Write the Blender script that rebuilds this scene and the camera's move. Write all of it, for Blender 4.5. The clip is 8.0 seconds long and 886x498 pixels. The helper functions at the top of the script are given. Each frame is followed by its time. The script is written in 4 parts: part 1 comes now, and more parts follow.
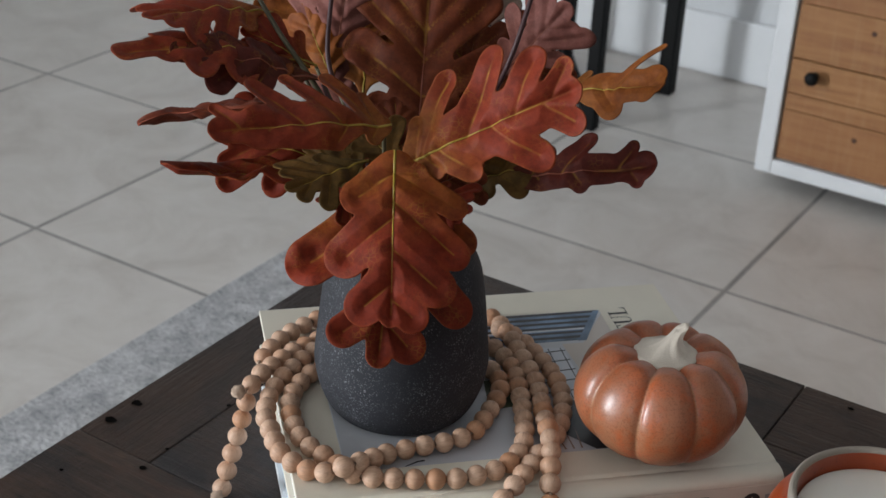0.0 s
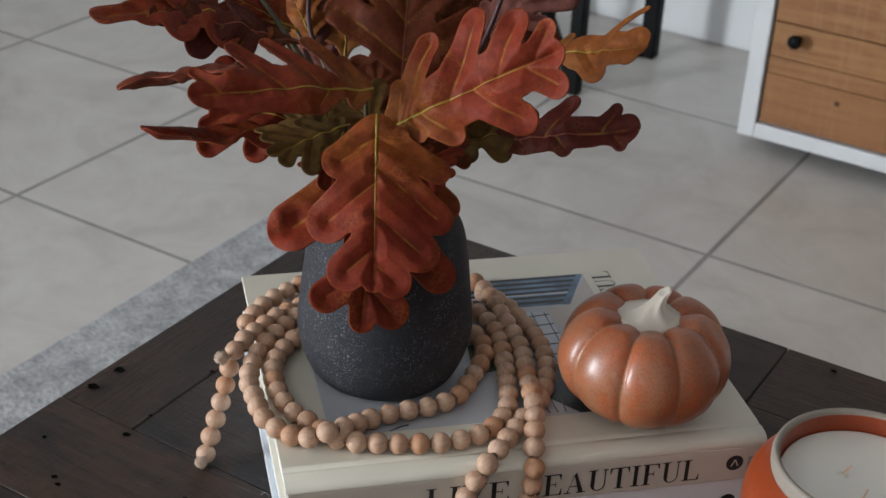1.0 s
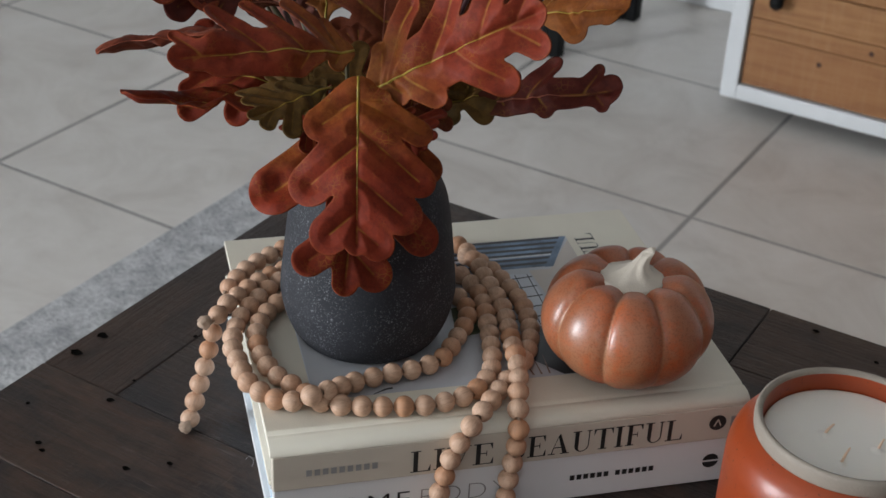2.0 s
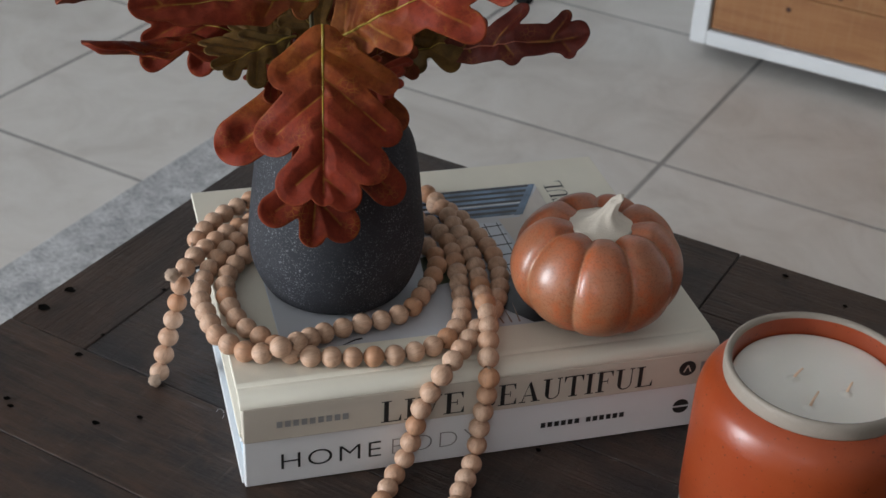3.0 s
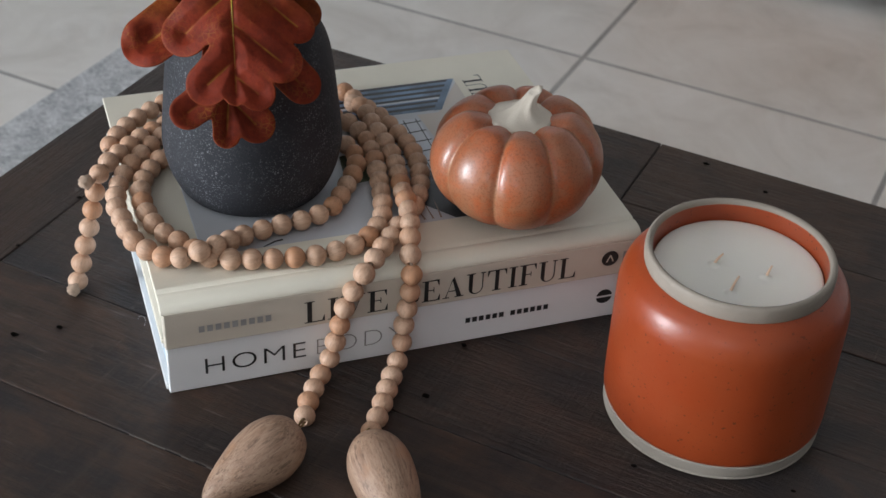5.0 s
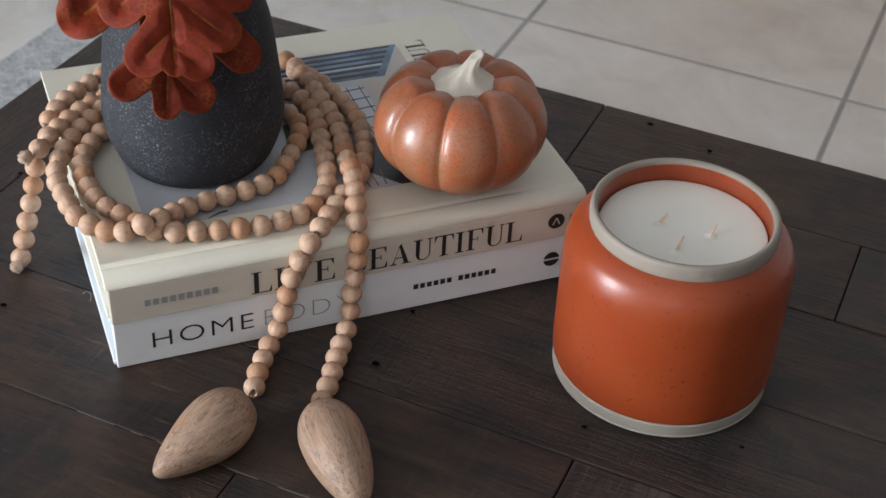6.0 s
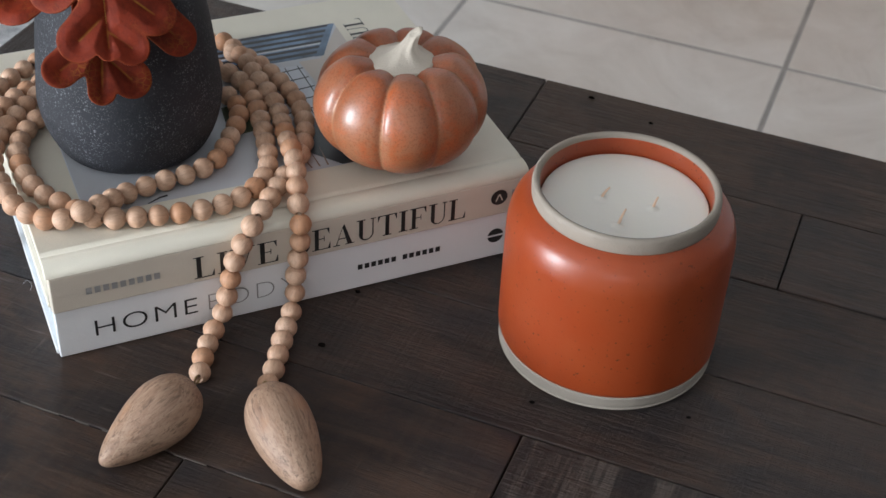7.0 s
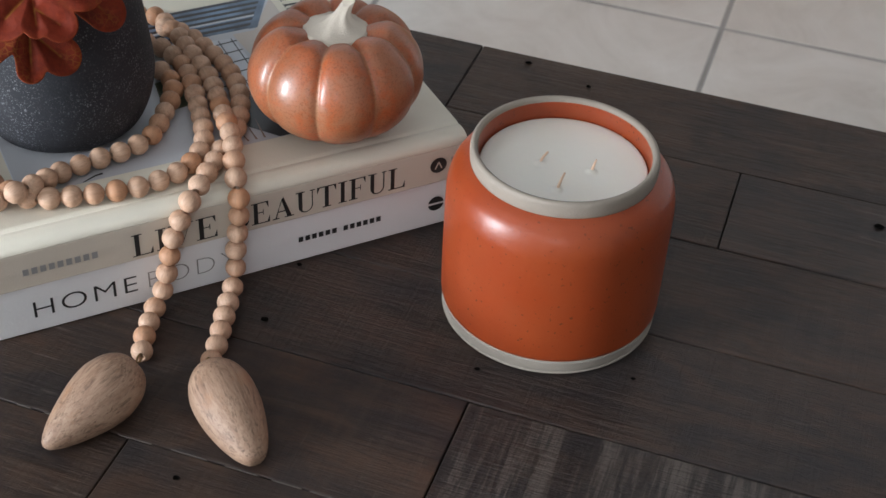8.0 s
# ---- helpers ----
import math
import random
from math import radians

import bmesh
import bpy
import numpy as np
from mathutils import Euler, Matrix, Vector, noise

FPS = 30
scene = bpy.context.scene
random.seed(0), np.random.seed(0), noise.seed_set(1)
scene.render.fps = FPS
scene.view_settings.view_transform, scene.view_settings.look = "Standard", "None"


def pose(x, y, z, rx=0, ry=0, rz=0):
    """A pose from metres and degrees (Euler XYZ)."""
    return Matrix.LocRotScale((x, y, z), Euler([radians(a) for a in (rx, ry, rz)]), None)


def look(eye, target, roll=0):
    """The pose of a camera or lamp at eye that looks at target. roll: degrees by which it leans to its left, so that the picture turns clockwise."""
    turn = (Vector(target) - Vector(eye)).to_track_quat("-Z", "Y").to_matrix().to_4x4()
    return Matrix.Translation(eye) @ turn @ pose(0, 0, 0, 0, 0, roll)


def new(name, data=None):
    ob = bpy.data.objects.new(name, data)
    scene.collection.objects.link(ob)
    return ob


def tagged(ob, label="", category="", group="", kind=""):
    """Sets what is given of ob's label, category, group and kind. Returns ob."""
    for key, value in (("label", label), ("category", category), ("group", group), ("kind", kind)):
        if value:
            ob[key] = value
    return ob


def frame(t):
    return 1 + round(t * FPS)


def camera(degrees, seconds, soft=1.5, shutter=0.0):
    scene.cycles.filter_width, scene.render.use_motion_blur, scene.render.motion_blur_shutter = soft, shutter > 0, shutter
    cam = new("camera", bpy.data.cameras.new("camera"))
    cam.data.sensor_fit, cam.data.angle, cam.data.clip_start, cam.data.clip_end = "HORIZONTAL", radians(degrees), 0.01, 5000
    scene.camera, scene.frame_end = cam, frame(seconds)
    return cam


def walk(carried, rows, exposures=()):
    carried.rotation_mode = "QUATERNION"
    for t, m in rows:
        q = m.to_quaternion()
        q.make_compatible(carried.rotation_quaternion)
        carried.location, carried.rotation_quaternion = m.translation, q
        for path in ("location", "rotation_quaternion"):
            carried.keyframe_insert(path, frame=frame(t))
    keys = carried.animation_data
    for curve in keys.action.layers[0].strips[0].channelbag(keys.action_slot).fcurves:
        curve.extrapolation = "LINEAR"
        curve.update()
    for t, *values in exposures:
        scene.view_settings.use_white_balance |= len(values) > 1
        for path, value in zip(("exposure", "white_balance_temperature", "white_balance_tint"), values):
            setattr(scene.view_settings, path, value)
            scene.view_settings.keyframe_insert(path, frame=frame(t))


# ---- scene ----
cam = camera(34.5, 8.0)
cam.data.dof.use_dof, cam.data.dof.focus_distance, cam.data.dof.aperture_fstop = True, 0.80, 20.0
PATH = [
    (0, (-0.078, -0.621, 1.001), (0.335, 1.101, 0.072), 2.9),
    (0.5, (-0.077, -0.62, 1.0), (0.346, 1.087, 0.048), 2.9),
    (1, (-0.077, -0.619, 0.999), (0.355, 1.075, 0.029), 3.0),
    (1.5, (-0.077, -0.619, 0.998), (0.364, 1.063, 0.01), 3.0),
    (3, (-0.073, -0.616, 0.995), (0.408, 1.003, -0.075), 3.0),
    (3.5, (-0.071, -0.615, 0.993), (0.431, 0.979, -0.105), 3.0),
    (4, (-0.071, -0.615, 0.992), (0.451, 0.954, -0.134), 3.2),
    (4.5, (-0.069, -0.614, 0.99), (0.469, 0.929, -0.164), 3.2),
    (6, (-0.063, -0.613, 0.988), (0.551, 0.853, -0.227), 3.2),
    (6.5, (-0.062, -0.612, 0.988), (0.584, 0.832, -0.236), 3.2),
    (7, (-0.059, -0.612, 0.988), (0.614, 0.808, -0.25), 3.3),
    (7.5, (-0.057, -0.612, 0.986), (0.646, 0.782, -0.264), 3.2),
    (8, (-0.055, -0.612, 0.986), (0.675, 0.752, -0.281), 3.2),
]
walk(cam, [(t, look(eye, target, roll)) for t, eye, target, roll in PATH], [(0, -0.15, 6500, 10), (3, -0.16, 6480, 10), (5, 0.07, 6430, 10), (8, 0.38, 6380, 10)])

# ---- light ----
world = bpy.data.worlds.new("daylight")
scene.world = world
world.use_nodes = True
sky = world.node_tree.nodes.new("ShaderNodeTexSky")
sky.sky_type, sky.sun_disc = "NISHITA", False
sky.sun_elevation, sky.sun_rotation = radians(35), radians(200)
world.node_tree.links.new(sky.outputs[0], world.node_tree.nodes["Background"].inputs[0])
world.node_tree.nodes["Background"].inputs[1].default_value = 0.1

TOP = 0.44                      # table top
COVER = TOP + 0.0645            # top of the stack of books
ROOM = pose(0, 0, 0, 0, 0, -45)  # the room and the table stand at 45 degrees to the books


def area_light(name, m, w, h, watts, colour):
    data = bpy.data.lights.new(name, "AREA")
    data.shape, data.size, data.size_y, data.energy, data.color = "RECTANGLE", w, h, watts, colour
    ob = new(name, data)
    ob.matrix_world = m
    return ob


# a tall door opening in the west wall lets daylight in; the small south-wall lamp is added fill
area_light("door_daylight", ROOM @ look((-3.38, -3.3, 1.08), (0, -3.3, 1.08)), 1.3, 2.05, 405, (0.87, 0.935, 1.0))
area_light("south_fill_light", ROOM @ look((1.2, -4.28, 1.65), (0.6, 0, 0.9)), 1.1, 1.1, 10, (0.93, 0.96, 1.0))


# ---- materials ----
class Nodes:
    """A short way to write node materials."""

    def __init__(self, name):
        self.m = bpy.data.materials.new(name)
        self.m.use_nodes = True
        self.t = self.m.node_tree
        self.b = self.t.nodes["Principled BSDF"]

    def node(self, kind, ins=None, operation="", attribute_name="", feature="", blend_type=""):
        n = self.t.nodes.new("ShaderNode" + kind)
        if operation:
            n.operation = operation
        if attribute_name:
            n.attribute_name = attribute_name
        if feature:
            n.feature = feature
        if blend_type:
            n.data_type, n.blend_type = "RGBA", blend_type
        for k, v in (ins or {}).items():
            self.put(n.inputs[k], v)
        return n

    def put(self, socket, v):
        if isinstance(v, bpy.types.NodeSocket):
            self.t.links.new(v, socket)
        else:
            socket.default_value = (*v, 1) if isinstance(v, tuple) and len(v) == 3 and socket.type == "RGBA" else v

    def coords(self, scale=(1, 1, 1), shift=None, which="Object"):
        c = self.node("TexCoord").outputs[which]
        if shift is not None:
            c = self.node("VectorMath", {0: c, 1: shift}, operation="ADD").outputs[0]
        return self.node("Mapping", {"Vector": c, "Scale": scale}).outputs[0]

    def noise(self, vec, scale, detail=4, rough=0.55, dist=0.0):
        return self.node("TexNoise", {"Vector": vec, "Scale": scale, "Detail": detail, "Roughness": rough, "Distortion": dist}).outputs[0]

    def ramp(self, fac, stops):
        r = self.node("ValToRGB", {"Fac": fac})
        e = r.color_ramp.elements
        while len(e) < len(stops):
            e.new(0.5)
        for el, (p, c) in zip(e, stops):
            el.position = p
            el.color = (*c, 1) if isinstance(c, tuple) else (c, c, c, 1)
        return r.outputs[0]

    def mix(self, fac, a, b, how="MIX"):
        n = self.node("Mix", blend_type=how)
        for i, v in ((0, fac), (6, a), (7, b)):
            self.put(n.inputs[i], v)
        return n.outputs[2]

    def math(self, op, a, b=0.0, c=0.0):
        return self.node("Math", {0: a, 1: b, 2: c}, operation=op).outputs[0]

    def rand(self):
        return self.node("ObjectInfo").outputs["Random"]

    def rand_shift(self):
        """A shift of the texture that differs from piece to piece."""
        return self.node("CombineXYZ", {0: self.math("MULTIPLY", self.rand(), 7.3), 1: self.math("MULTIPLY", self.rand(), 3.1), 2: self.math("MULTIPLY", self.rand(), 5.7)}).outputs[0]

    def out(self, colour, rough=0.5, bump=None, depth=0.001, strength=0.5, **more):
        self.put(self.b.inputs["Base Color"], colour)
        self.put(self.b.inputs["Roughness"], rough)
        if bump is not None:
            n = self.node("Bump", {"Height": bump, "Distance": depth, "Strength": strength})
            self.put(self.b.inputs["Normal"], n.outputs[0])
        for k, v in more.items():
            self.put(self.b.inputs[k.replace("_", " ")], v)
        return self.m


def plain(name, colour, rough=0.5, vary=0.12, scale=60, bump=0.0003, **more):
    """A surface of one colour with faint mottling and fine grain."""
    n = Nodes(name)
    c = n.coords()
    big, fine = n.noise(c, scale * 0.2, 3), n.noise(c, scale * 8, 3)
    lo, hi = tuple(v * (1 - vary) for v in colour), tuple(min(1, v * (1 + vary)) for v in colour)
    col = n.ramp(big, [(0.3, lo), (0.7, hi)])
    return n.out(col, rough, fine, bump, 0.4, **more)


def dark_wood(name, rough_sawn=False, relief=0.0020):
    """Dark-stained old plank: grain along x, saw marks across it, cool stains, warm wear, pits and scratches."""
    n = Nodes(name)
    sh = n.rand_shift()
    grain = n.noise(n.coords((5, 62, 62), sh), 1.5, 8, 0.72, 0.9)
    fine = n.noise(n.coords((22, 420, 420), sh), 1.0, 4, 0.7, 0.2)
    blotch = n.noise(n.coords((5, 11, 11), sh), 2.2, 6, 0.68, 0.6)
    col = n.ramp(grain, [(0.30, (0.014, 0.0095, 0.0080)), (0.5, (0.046, 0.0290, 0.0215)), (0.70, (0.088, 0.055, 0.0390))])
    warm = n.noise(n.coords((7, 15, 15), sh), 3.0, 7, 0.72, 0.7)
    col = n.mix(n.ramp(warm, [(0.43, 0.0), (0.62, 0.85)]), col, (0.072, 0.040, 0.0265))
    col = n.mix(n.ramp(blotch, [(0.45, 0.0), (0.62, 0.85)]), col, (0.0205, 0.0180, 0.0190))
    saw = n.noise(n.coords((150, 5, 5), sh), 1.0, 5, 0.7, 0.15)
    col = n.mix(n.ramp(saw, [(0.50, 0.0), (0.68, 0.40)]), col, (0.062, 0.045, 0.036))
    if rough_sawn:
        streak = n.noise(n.coords((85, 5, 30), sh), 1.3, 8, 0.85, 0.3)
        col = n.mix(n.ramp(streak, [(0.49, 0.0), (0.58, 0.85)]), col, (0.21, 0.170, 0.140))
        col = n.mix(n.ramp(streak, [(0.40, 0.8), (0.47, 0.0)]), col, (0.012, 0.009, 0.008))
    col = n.mix(n.ramp(fine, [(0.32, 0.45), (0.45, 0.0)]), col, (0.012, 0.009, 0.008))
    fleck = n.noise(n.coords((26, 260, 100), sh), 1.0, 3, 0.6)
    col = n.mix(n.ramp(fleck, [(0.66, 0.0), (0.74, 0.6)]), col, (0.14, 0.115, 0.098))
    scratch = n.noise(n.coords((300, 24, 100), sh), 1.0, 3, 0.6)
    col = n.mix(n.ramp(scratch, [(0.68, 0.0), (0.75, 0.45)]), col, (0.12, 0.090, 0.072))
    pit = n.noise(n.coords((70, 110, 100), sh), 1.6, 5, 0.75)
    col = n.mix(n.ramp(pit, [(0.28, 0.9), (0.36, 0.0)]), col, (0.006, 0.0045, 0.004))
    worn = n.noise(n.coords((9, 26, 20), sh), 2.4, 6, 0.75)
    col = n.mix(n.ramp(worn, [(0.62, 0.0), (0.74, 0.55)]), col, (0.135, 0.080, 0.046))
    r = n.rand()
    col = n.mix(n.ramp(r, [(0.0, 0.6), (0.4, 0.0)]), col, (0.022, 0.0190, 0.0195))
    col = n.mix(n.ramp(r, [(0.55, 0.0), (1.0, 0.45)]), col, (0.058, 0.037, 0.028))
    rough = n.ramp(blotch, [(0.3, 0.34), (0.7, 0.46)])
    h = n.mix(0.4, n.mix(0.5, grain, fine), n.mix(0.5, saw, n.mix(0.5, pit, warm)))
    return n.out(col, rough, h, relief, 0.95, Specular_IOR_Level=0.33)


def tile_material():
    n = Nodes("porcelain_tile")
    c = n.coords((1, 1, 1), n.rand_shift())
    cloud = n.noise(c, 7, 7, 0.66, 0.8)
    spot = n.noise(c, 40, 4, 0.6)
    col = n.ramp(cloud, [(0.28, (0.55, 0.505, 0.46)), (0.5, (0.66, 0.62, 0.575)), (0.72, (0.74, 0.705, 0.665))])
    col = n.mix(n.ramp(spot, [(0.5, 0.0), (0.8, 0.25)]), col, (0.60, 0.54, 0.48))
    return n.out(col, n.ramp(cloud, [(0.3, 0.34), (0.7, 0.46)]), spot, 0.0006, 0.25)


def rug_material():
    n = Nodes("woven_rug")
    c = n.coords((1, 1, 1))
    loop = n.noise(n.coords((1, 1.6, 1)), 120, 3, 0.7)
    patch = n.noise(c, 35, 4, 0.7)
    col = n.ramp(n.mix(0.5, loop, patch), [(0.38, (0.26, 0.26, 0.27)), (0.5, (0.44, 0.44, 0.445)), (0.60, (0.60, 0.60, 0.60))])
    return n.out(col, 0.95, loop, 0.004, 0.9, Sheen_Weight=0.2)


def leaf_material(name, tip, base, dark, vein=(0.42, 0.24, 0.03), vein_amount=0.6, under=None):
    """Printed cloth leaf: olive at the stalk, redder to the tip, thin yellow veins."""
    n = Nodes(name)
    along = n.node("Attribute", attribute_name="along").outputs["Fac"]
    rib = n.node("Attribute", attribute_name="rib").outputs["Fac"]
    edge = n.node("Attribute", attribute_name="edge").outputs["Fac"]
    c = n.coords((1, 1, 1), n.rand_shift())
    cloud = n.noise(c, 45, 5, 0.65, 0.5)
    fine = n.noise(c, 420, 3, 0.6)
    reach = n.math("ADD", along, n.math("MULTIPLY", n.math("SUBTRACT", cloud, 0.5), 0.55))
    col = n.ramp(reach, [(0.04, base), (0.22, tuple((a + b) / 2 for a, b in zip(base, tip))), (0.42, tip)])
    col = n.mix(n.ramp(cloud, [(0.4, 0.0), (0.75, 0.75)]), col, dark)
    mottle = n.noise(c, 170, 5, 0.75)
    col = n.mix(n.ramp(mottle, [(0.40, 0.35), (0.54, 0.0)]), col, tuple(v * 0.5 for v in dark))
    col = n.mix(n.ramp(mottle, [(0.56, 0.0), (0.70, 0.4)]), col, tuple(min(1, v * k) for v, k in zip(tip, (1.4, 1.9, 1.5))))
    col = n.mix(n.math("MULTIPLY", n.ramp(edge, [(0.80, 0.0), (1.0, 0.28)]), cloud), col, tuple(v * 1.5 for v in base))
    crackle = n.node("TexVoronoi", {"Vector": c, "Scale": 330.0}, feature="DISTANCE_TO_EDGE").outputs[0]
    net = n.math("MULTIPLY", n.ramp(crackle, [(0.0, 1.0), (0.10, 0.0)]), n.ramp(n.noise(c, 60, 3), [(0.52, 0.0), (0.70, 0.4)]))
    line = n.math("MULTIPLY", n.ramp(rib, [(0.03, 1.0), (0.11, 0.0)]), n.ramp(edge, [(0.2, 0.9), (0.8, 0.2)]))
    veins = n.math("MULTIPLY", n.math("MAXIMUM", n.math("MULTIPLY", line, n.ramp(n.noise(c, 90, 2), [(0.42, 0.1), (0.62, 0.75)])), net), vein_amount)
    col = n.mix(veins, col, vein)
    return n.out(col, 0.60, n.mix(0.5, fine, mottle), 0.0006, 0.6, Specular_IOR_Level=0.14)


LEAF = {
    "red": leaf_material("leaf_red", (0.195, 0.027, 0.011), (0.20, 0.066, 0.013), (0.125, 0.017, 0.008)),
    "rust": leaf_material("leaf_rust", (0.185, 0.023, 0.0085), (0.25, 0.066, 0.012), (0.105, 0.0130, 0.006)),
    "edge": leaf_material("leaf_brick", (0.25, 0.06, 0.03), (0.17, 0.04, 0.02), (0.12, 0.03, 0.02), vein_amount=0.2),
    "maroon": leaf_material("leaf_maroon", (0.085, 0.013, 0.008), (0.07, 0.017, 0.007), (0.048, 0.009, 0.006)),
    "orange": leaf_material("leaf_orange", (0.245, 0.072, 0.014), (0.20, 0.075, 0.014), (0.14, 0.034, 0.010), vein_amount=0.3),
    "olive": leaf_material("leaf_olive", (0.115, 0.055, 0.012), (0.075, 0.055, 0.012), (0.055, 0.035, 0.01), vein_amount=0.25),
    "brown": leaf_material("leaf_brown", (0.135, 0.029, 0.009), (0.09, 0.019, 0.007), (0.075, 0.014, 0.006)),
    "mauve": leaf_material("leaf_mauve", (0.21, 0.080, 0.064), (0.19, 0.064, 0.042), (0.14, 0.045, 0.036), vein=(0.3, 0.16, 0.12), vein_amount=0.35),
    "taupe": leaf_material("leaf_taupe", (0.27, 0.19, 0.15), (0.24, 0.15, 0.11), (0.17, 0.11, 0.09), vein=(0.4, 0.3, 0.2), vein_amount=0.3),
}
LEAF_WORDS = {
    "red": "brick-red", "rust": "rust-red", "edge": "curled brick-red", "maroon": "dark maroon", "orange": "burnt-orange",
    "olive": "olive-green", "brown": "dark brown", "mauve": "dusty mauve", "taupe": "greyish-taupe",
}


def bead_wood(name, lo, hi, dark, scale):
    n = Nodes(name)
    c = n.coords((1, 1, 0.16), n.rand_shift())
    grain = n.noise(c, scale, 6, 0.7, 1.2)
    fine = n.noise(c, scale * 5, 4, 0.7)
    col = n.ramp(grain, [(0.3, lo), (0.7, hi)])
    col = n.mix(n.ramp(n.rand(), [(0.0, 0.0), (0.5, 0.15), (0.8, 0.4), (1.0, 0.8)]), col, dark)
    col = n.mix(n.ramp(fine, [(0.5, 0.0), (0.72, 0.5)]), col, tuple(v * 0.5 for v in lo))
    if scale > 160:
        dark_line = n.noise(n.coords((1, 1, 0.14), n.rand_shift()), 460, 5, 0.8, 0.5)
        col = n.mix(n.ramp(dark_line, [(0.52, 0.0), (0.64, 0.8)]), col, (0.085, 0.048, 0.030))
        rust = n.noise(n.coords((1, 1, 0.6), n.rand_shift()), 60, 4, 0.6)
        col = n.mix(n.ramp(rust, [(0.56, 0.0), (0.72, 0.6)]), col, (0.40, 0.18, 0.075))
    return n.out(col, 0.58, fine, 0.0004, 0.5)


def speckled(name, ground, low, high, size, amount, rough, speck, bump=0.0004, **more):
    """A glaze or stoneware with fine specks."""
    n = Nodes(name)
    c = n.coords()
    cloud = n.noise(c, 22, 4, 0.6)
    col = n.ramp(cloud, [(0.3, low), (0.7, ground)])
    col = n.mix(n.ramp(n.noise(c, 9, 3), [(0.5, 0.0), (0.75, 0.6)]), col, high)
    dots = n.noise(c, size, 2, 0.5)
    patch = n.noise(c, size * 0.06, 3)
    mask = n.math("MULTIPLY", n.ramp(dots, [(amount, 0.0), (amount + 0.05, 1.0)]), n.ramp(patch, [(0.36, 0.15), (0.6, 1.0)]))
    col = n.mix(mask, col, speck)
    return n.out(col, rough, dots, bump, 0.4, **more)


def vase_stone():
    """Matt black stoneware with clustered pale flecks of two sizes."""
    n = Nodes("speckled_black_stoneware")
    c = n.coords()
    cloud = n.noise(c, 24, 4, 0.6)
    col = n.ramp(cloud, [(0.3, (0.017, 0.018, 0.022)), (0.7, (0.027, 0.028, 0.034))])
    wob = n.node("VectorMath", {0: c, 1: n.node("VectorMath", {0: n.node("TexNoise", {"Vector": c, "Scale": 700.0}).outputs["Color"], 1: (0.0022, 0.0022, 0.0022)}, operation="MULTIPLY").outputs[0]},
                 operation="ADD").outputs[0]
    for size, share, strength, near in ((620.0, 0.62, 0.55, 0.36), (1100.0, 0.50, 0.45, 0.40)):
        cell = n.node("TexVoronoi", {"Vector": wob, "Scale": size})
        chosen = n.math("GREATER_THAN", n.node("SeparateColor", {"Color": cell.outputs["Color"]}).outputs[0], share)
        spot = n.math("MULTIPLY", n.ramp(cell.outputs["Distance"], [(near * 0.6, 1.0), (near, 0.0)]), chosen)
        patch = n.ramp(n.noise(c, 42, 3, 0.6), [(0.40, 0.12), (0.62, 1.0)])
        col = n.mix(n.math("MULTIPLY", n.math("MULTIPLY", spot, patch), strength), col, (0.26, 0.26, 0.28))
    return n.out(col, 0.68, n.noise(c, 800, 3, 0.6), 0.0006, 0.4, Specular_IOR_Level=0.3)


def pumpkin_glaze():
    n = Nodes("pumpkin_glaze")
    c = n.coords()
    rib = n.node("Attribute", attribute_name="rib").outputs["Fac"]
    high = n.node("Attribute", attribute_name="along").outputs["Fac"]
    cloud = n.noise(c, 30, 5, 0.65, 0.6)
    dots = n.noise(c, 800, 3, 0.6)
    col = n.ramp(n.math("ADD", high, n.math("MULTIPLY", n.math("SUBTRACT", cloud, 0.5), 0.6)), [(0.1, (0.30, 0.120, 0.047)), (0.5, (0.345, 0.138, 0.070)), (0.9, (0.33, 0.112, 0.055))])
    col = n.mix(n.math("MULTIPLY", n.ramp(n.noise(c, 60, 6, 0.78, 0.3), [(0.44, 0.0), (0.60, 0.95)]), n.ramp(rib, [(0.0, 1.0), (0.9, 0.55)])), col, (0.42, 0.085, 0.018))
    col = n.mix(n.ramp(rib, [(0.0, 0.55), (0.09, 0.0)]), col, (0.40, 0.225, 0.12))
    col = n.mix(n.ramp(dots, [(0.50, 0.0), (0.64, 0.6)]), col, (0.20, 0.062, 0.024))
    return n.out(col, n.ramp(cloud, [(0.3, 0.32), (0.7, 0.44)]), dots, 0.0003, 0.35, Coat_Weight=0.22, Coat_Roughness=0.16)


def drawer_wood():
    n = Nodes("reclaimed_drawer_wood")
    c = n.coords((3, 40, 40), n.rand_shift())
    grain = n.noise(c, 1.5, 6, 0.65, 1.0)
    blotch = n.noise(n.coords((1, 1, 1), n.rand_shift()), 14, 4, 0.6)
    col = n.ramp(grain, [(0.3, (0.22, 0.088, 0.028)), (0.5, (0.32, 0.145, 0.048)), (0.72, (0.41, 0.205, 0.078))])
    col = n.mix(n.ramp(blotch, [(0.55, 0.0), (0.8, 0.5)]), col, (0.20, 0.075, 0.028))
    saw = n.noise(n.coords((90, 8, 6), n.rand_shift()), 1.4, 5, 0.7)
    col = n.mix(n.ramp(saw, [(0.5, 0.0), (0.7, 0.35)]), col, (0.45, 0.27, 0.13))
    col = n.mix(n.ramp(n.rand(), [(0.0, 0.0), (1.0, 0.5)]), col, (0.26, 0.10, 0.036))
    return n.out(col, 0.6, grain, 0.0012, 0.5)


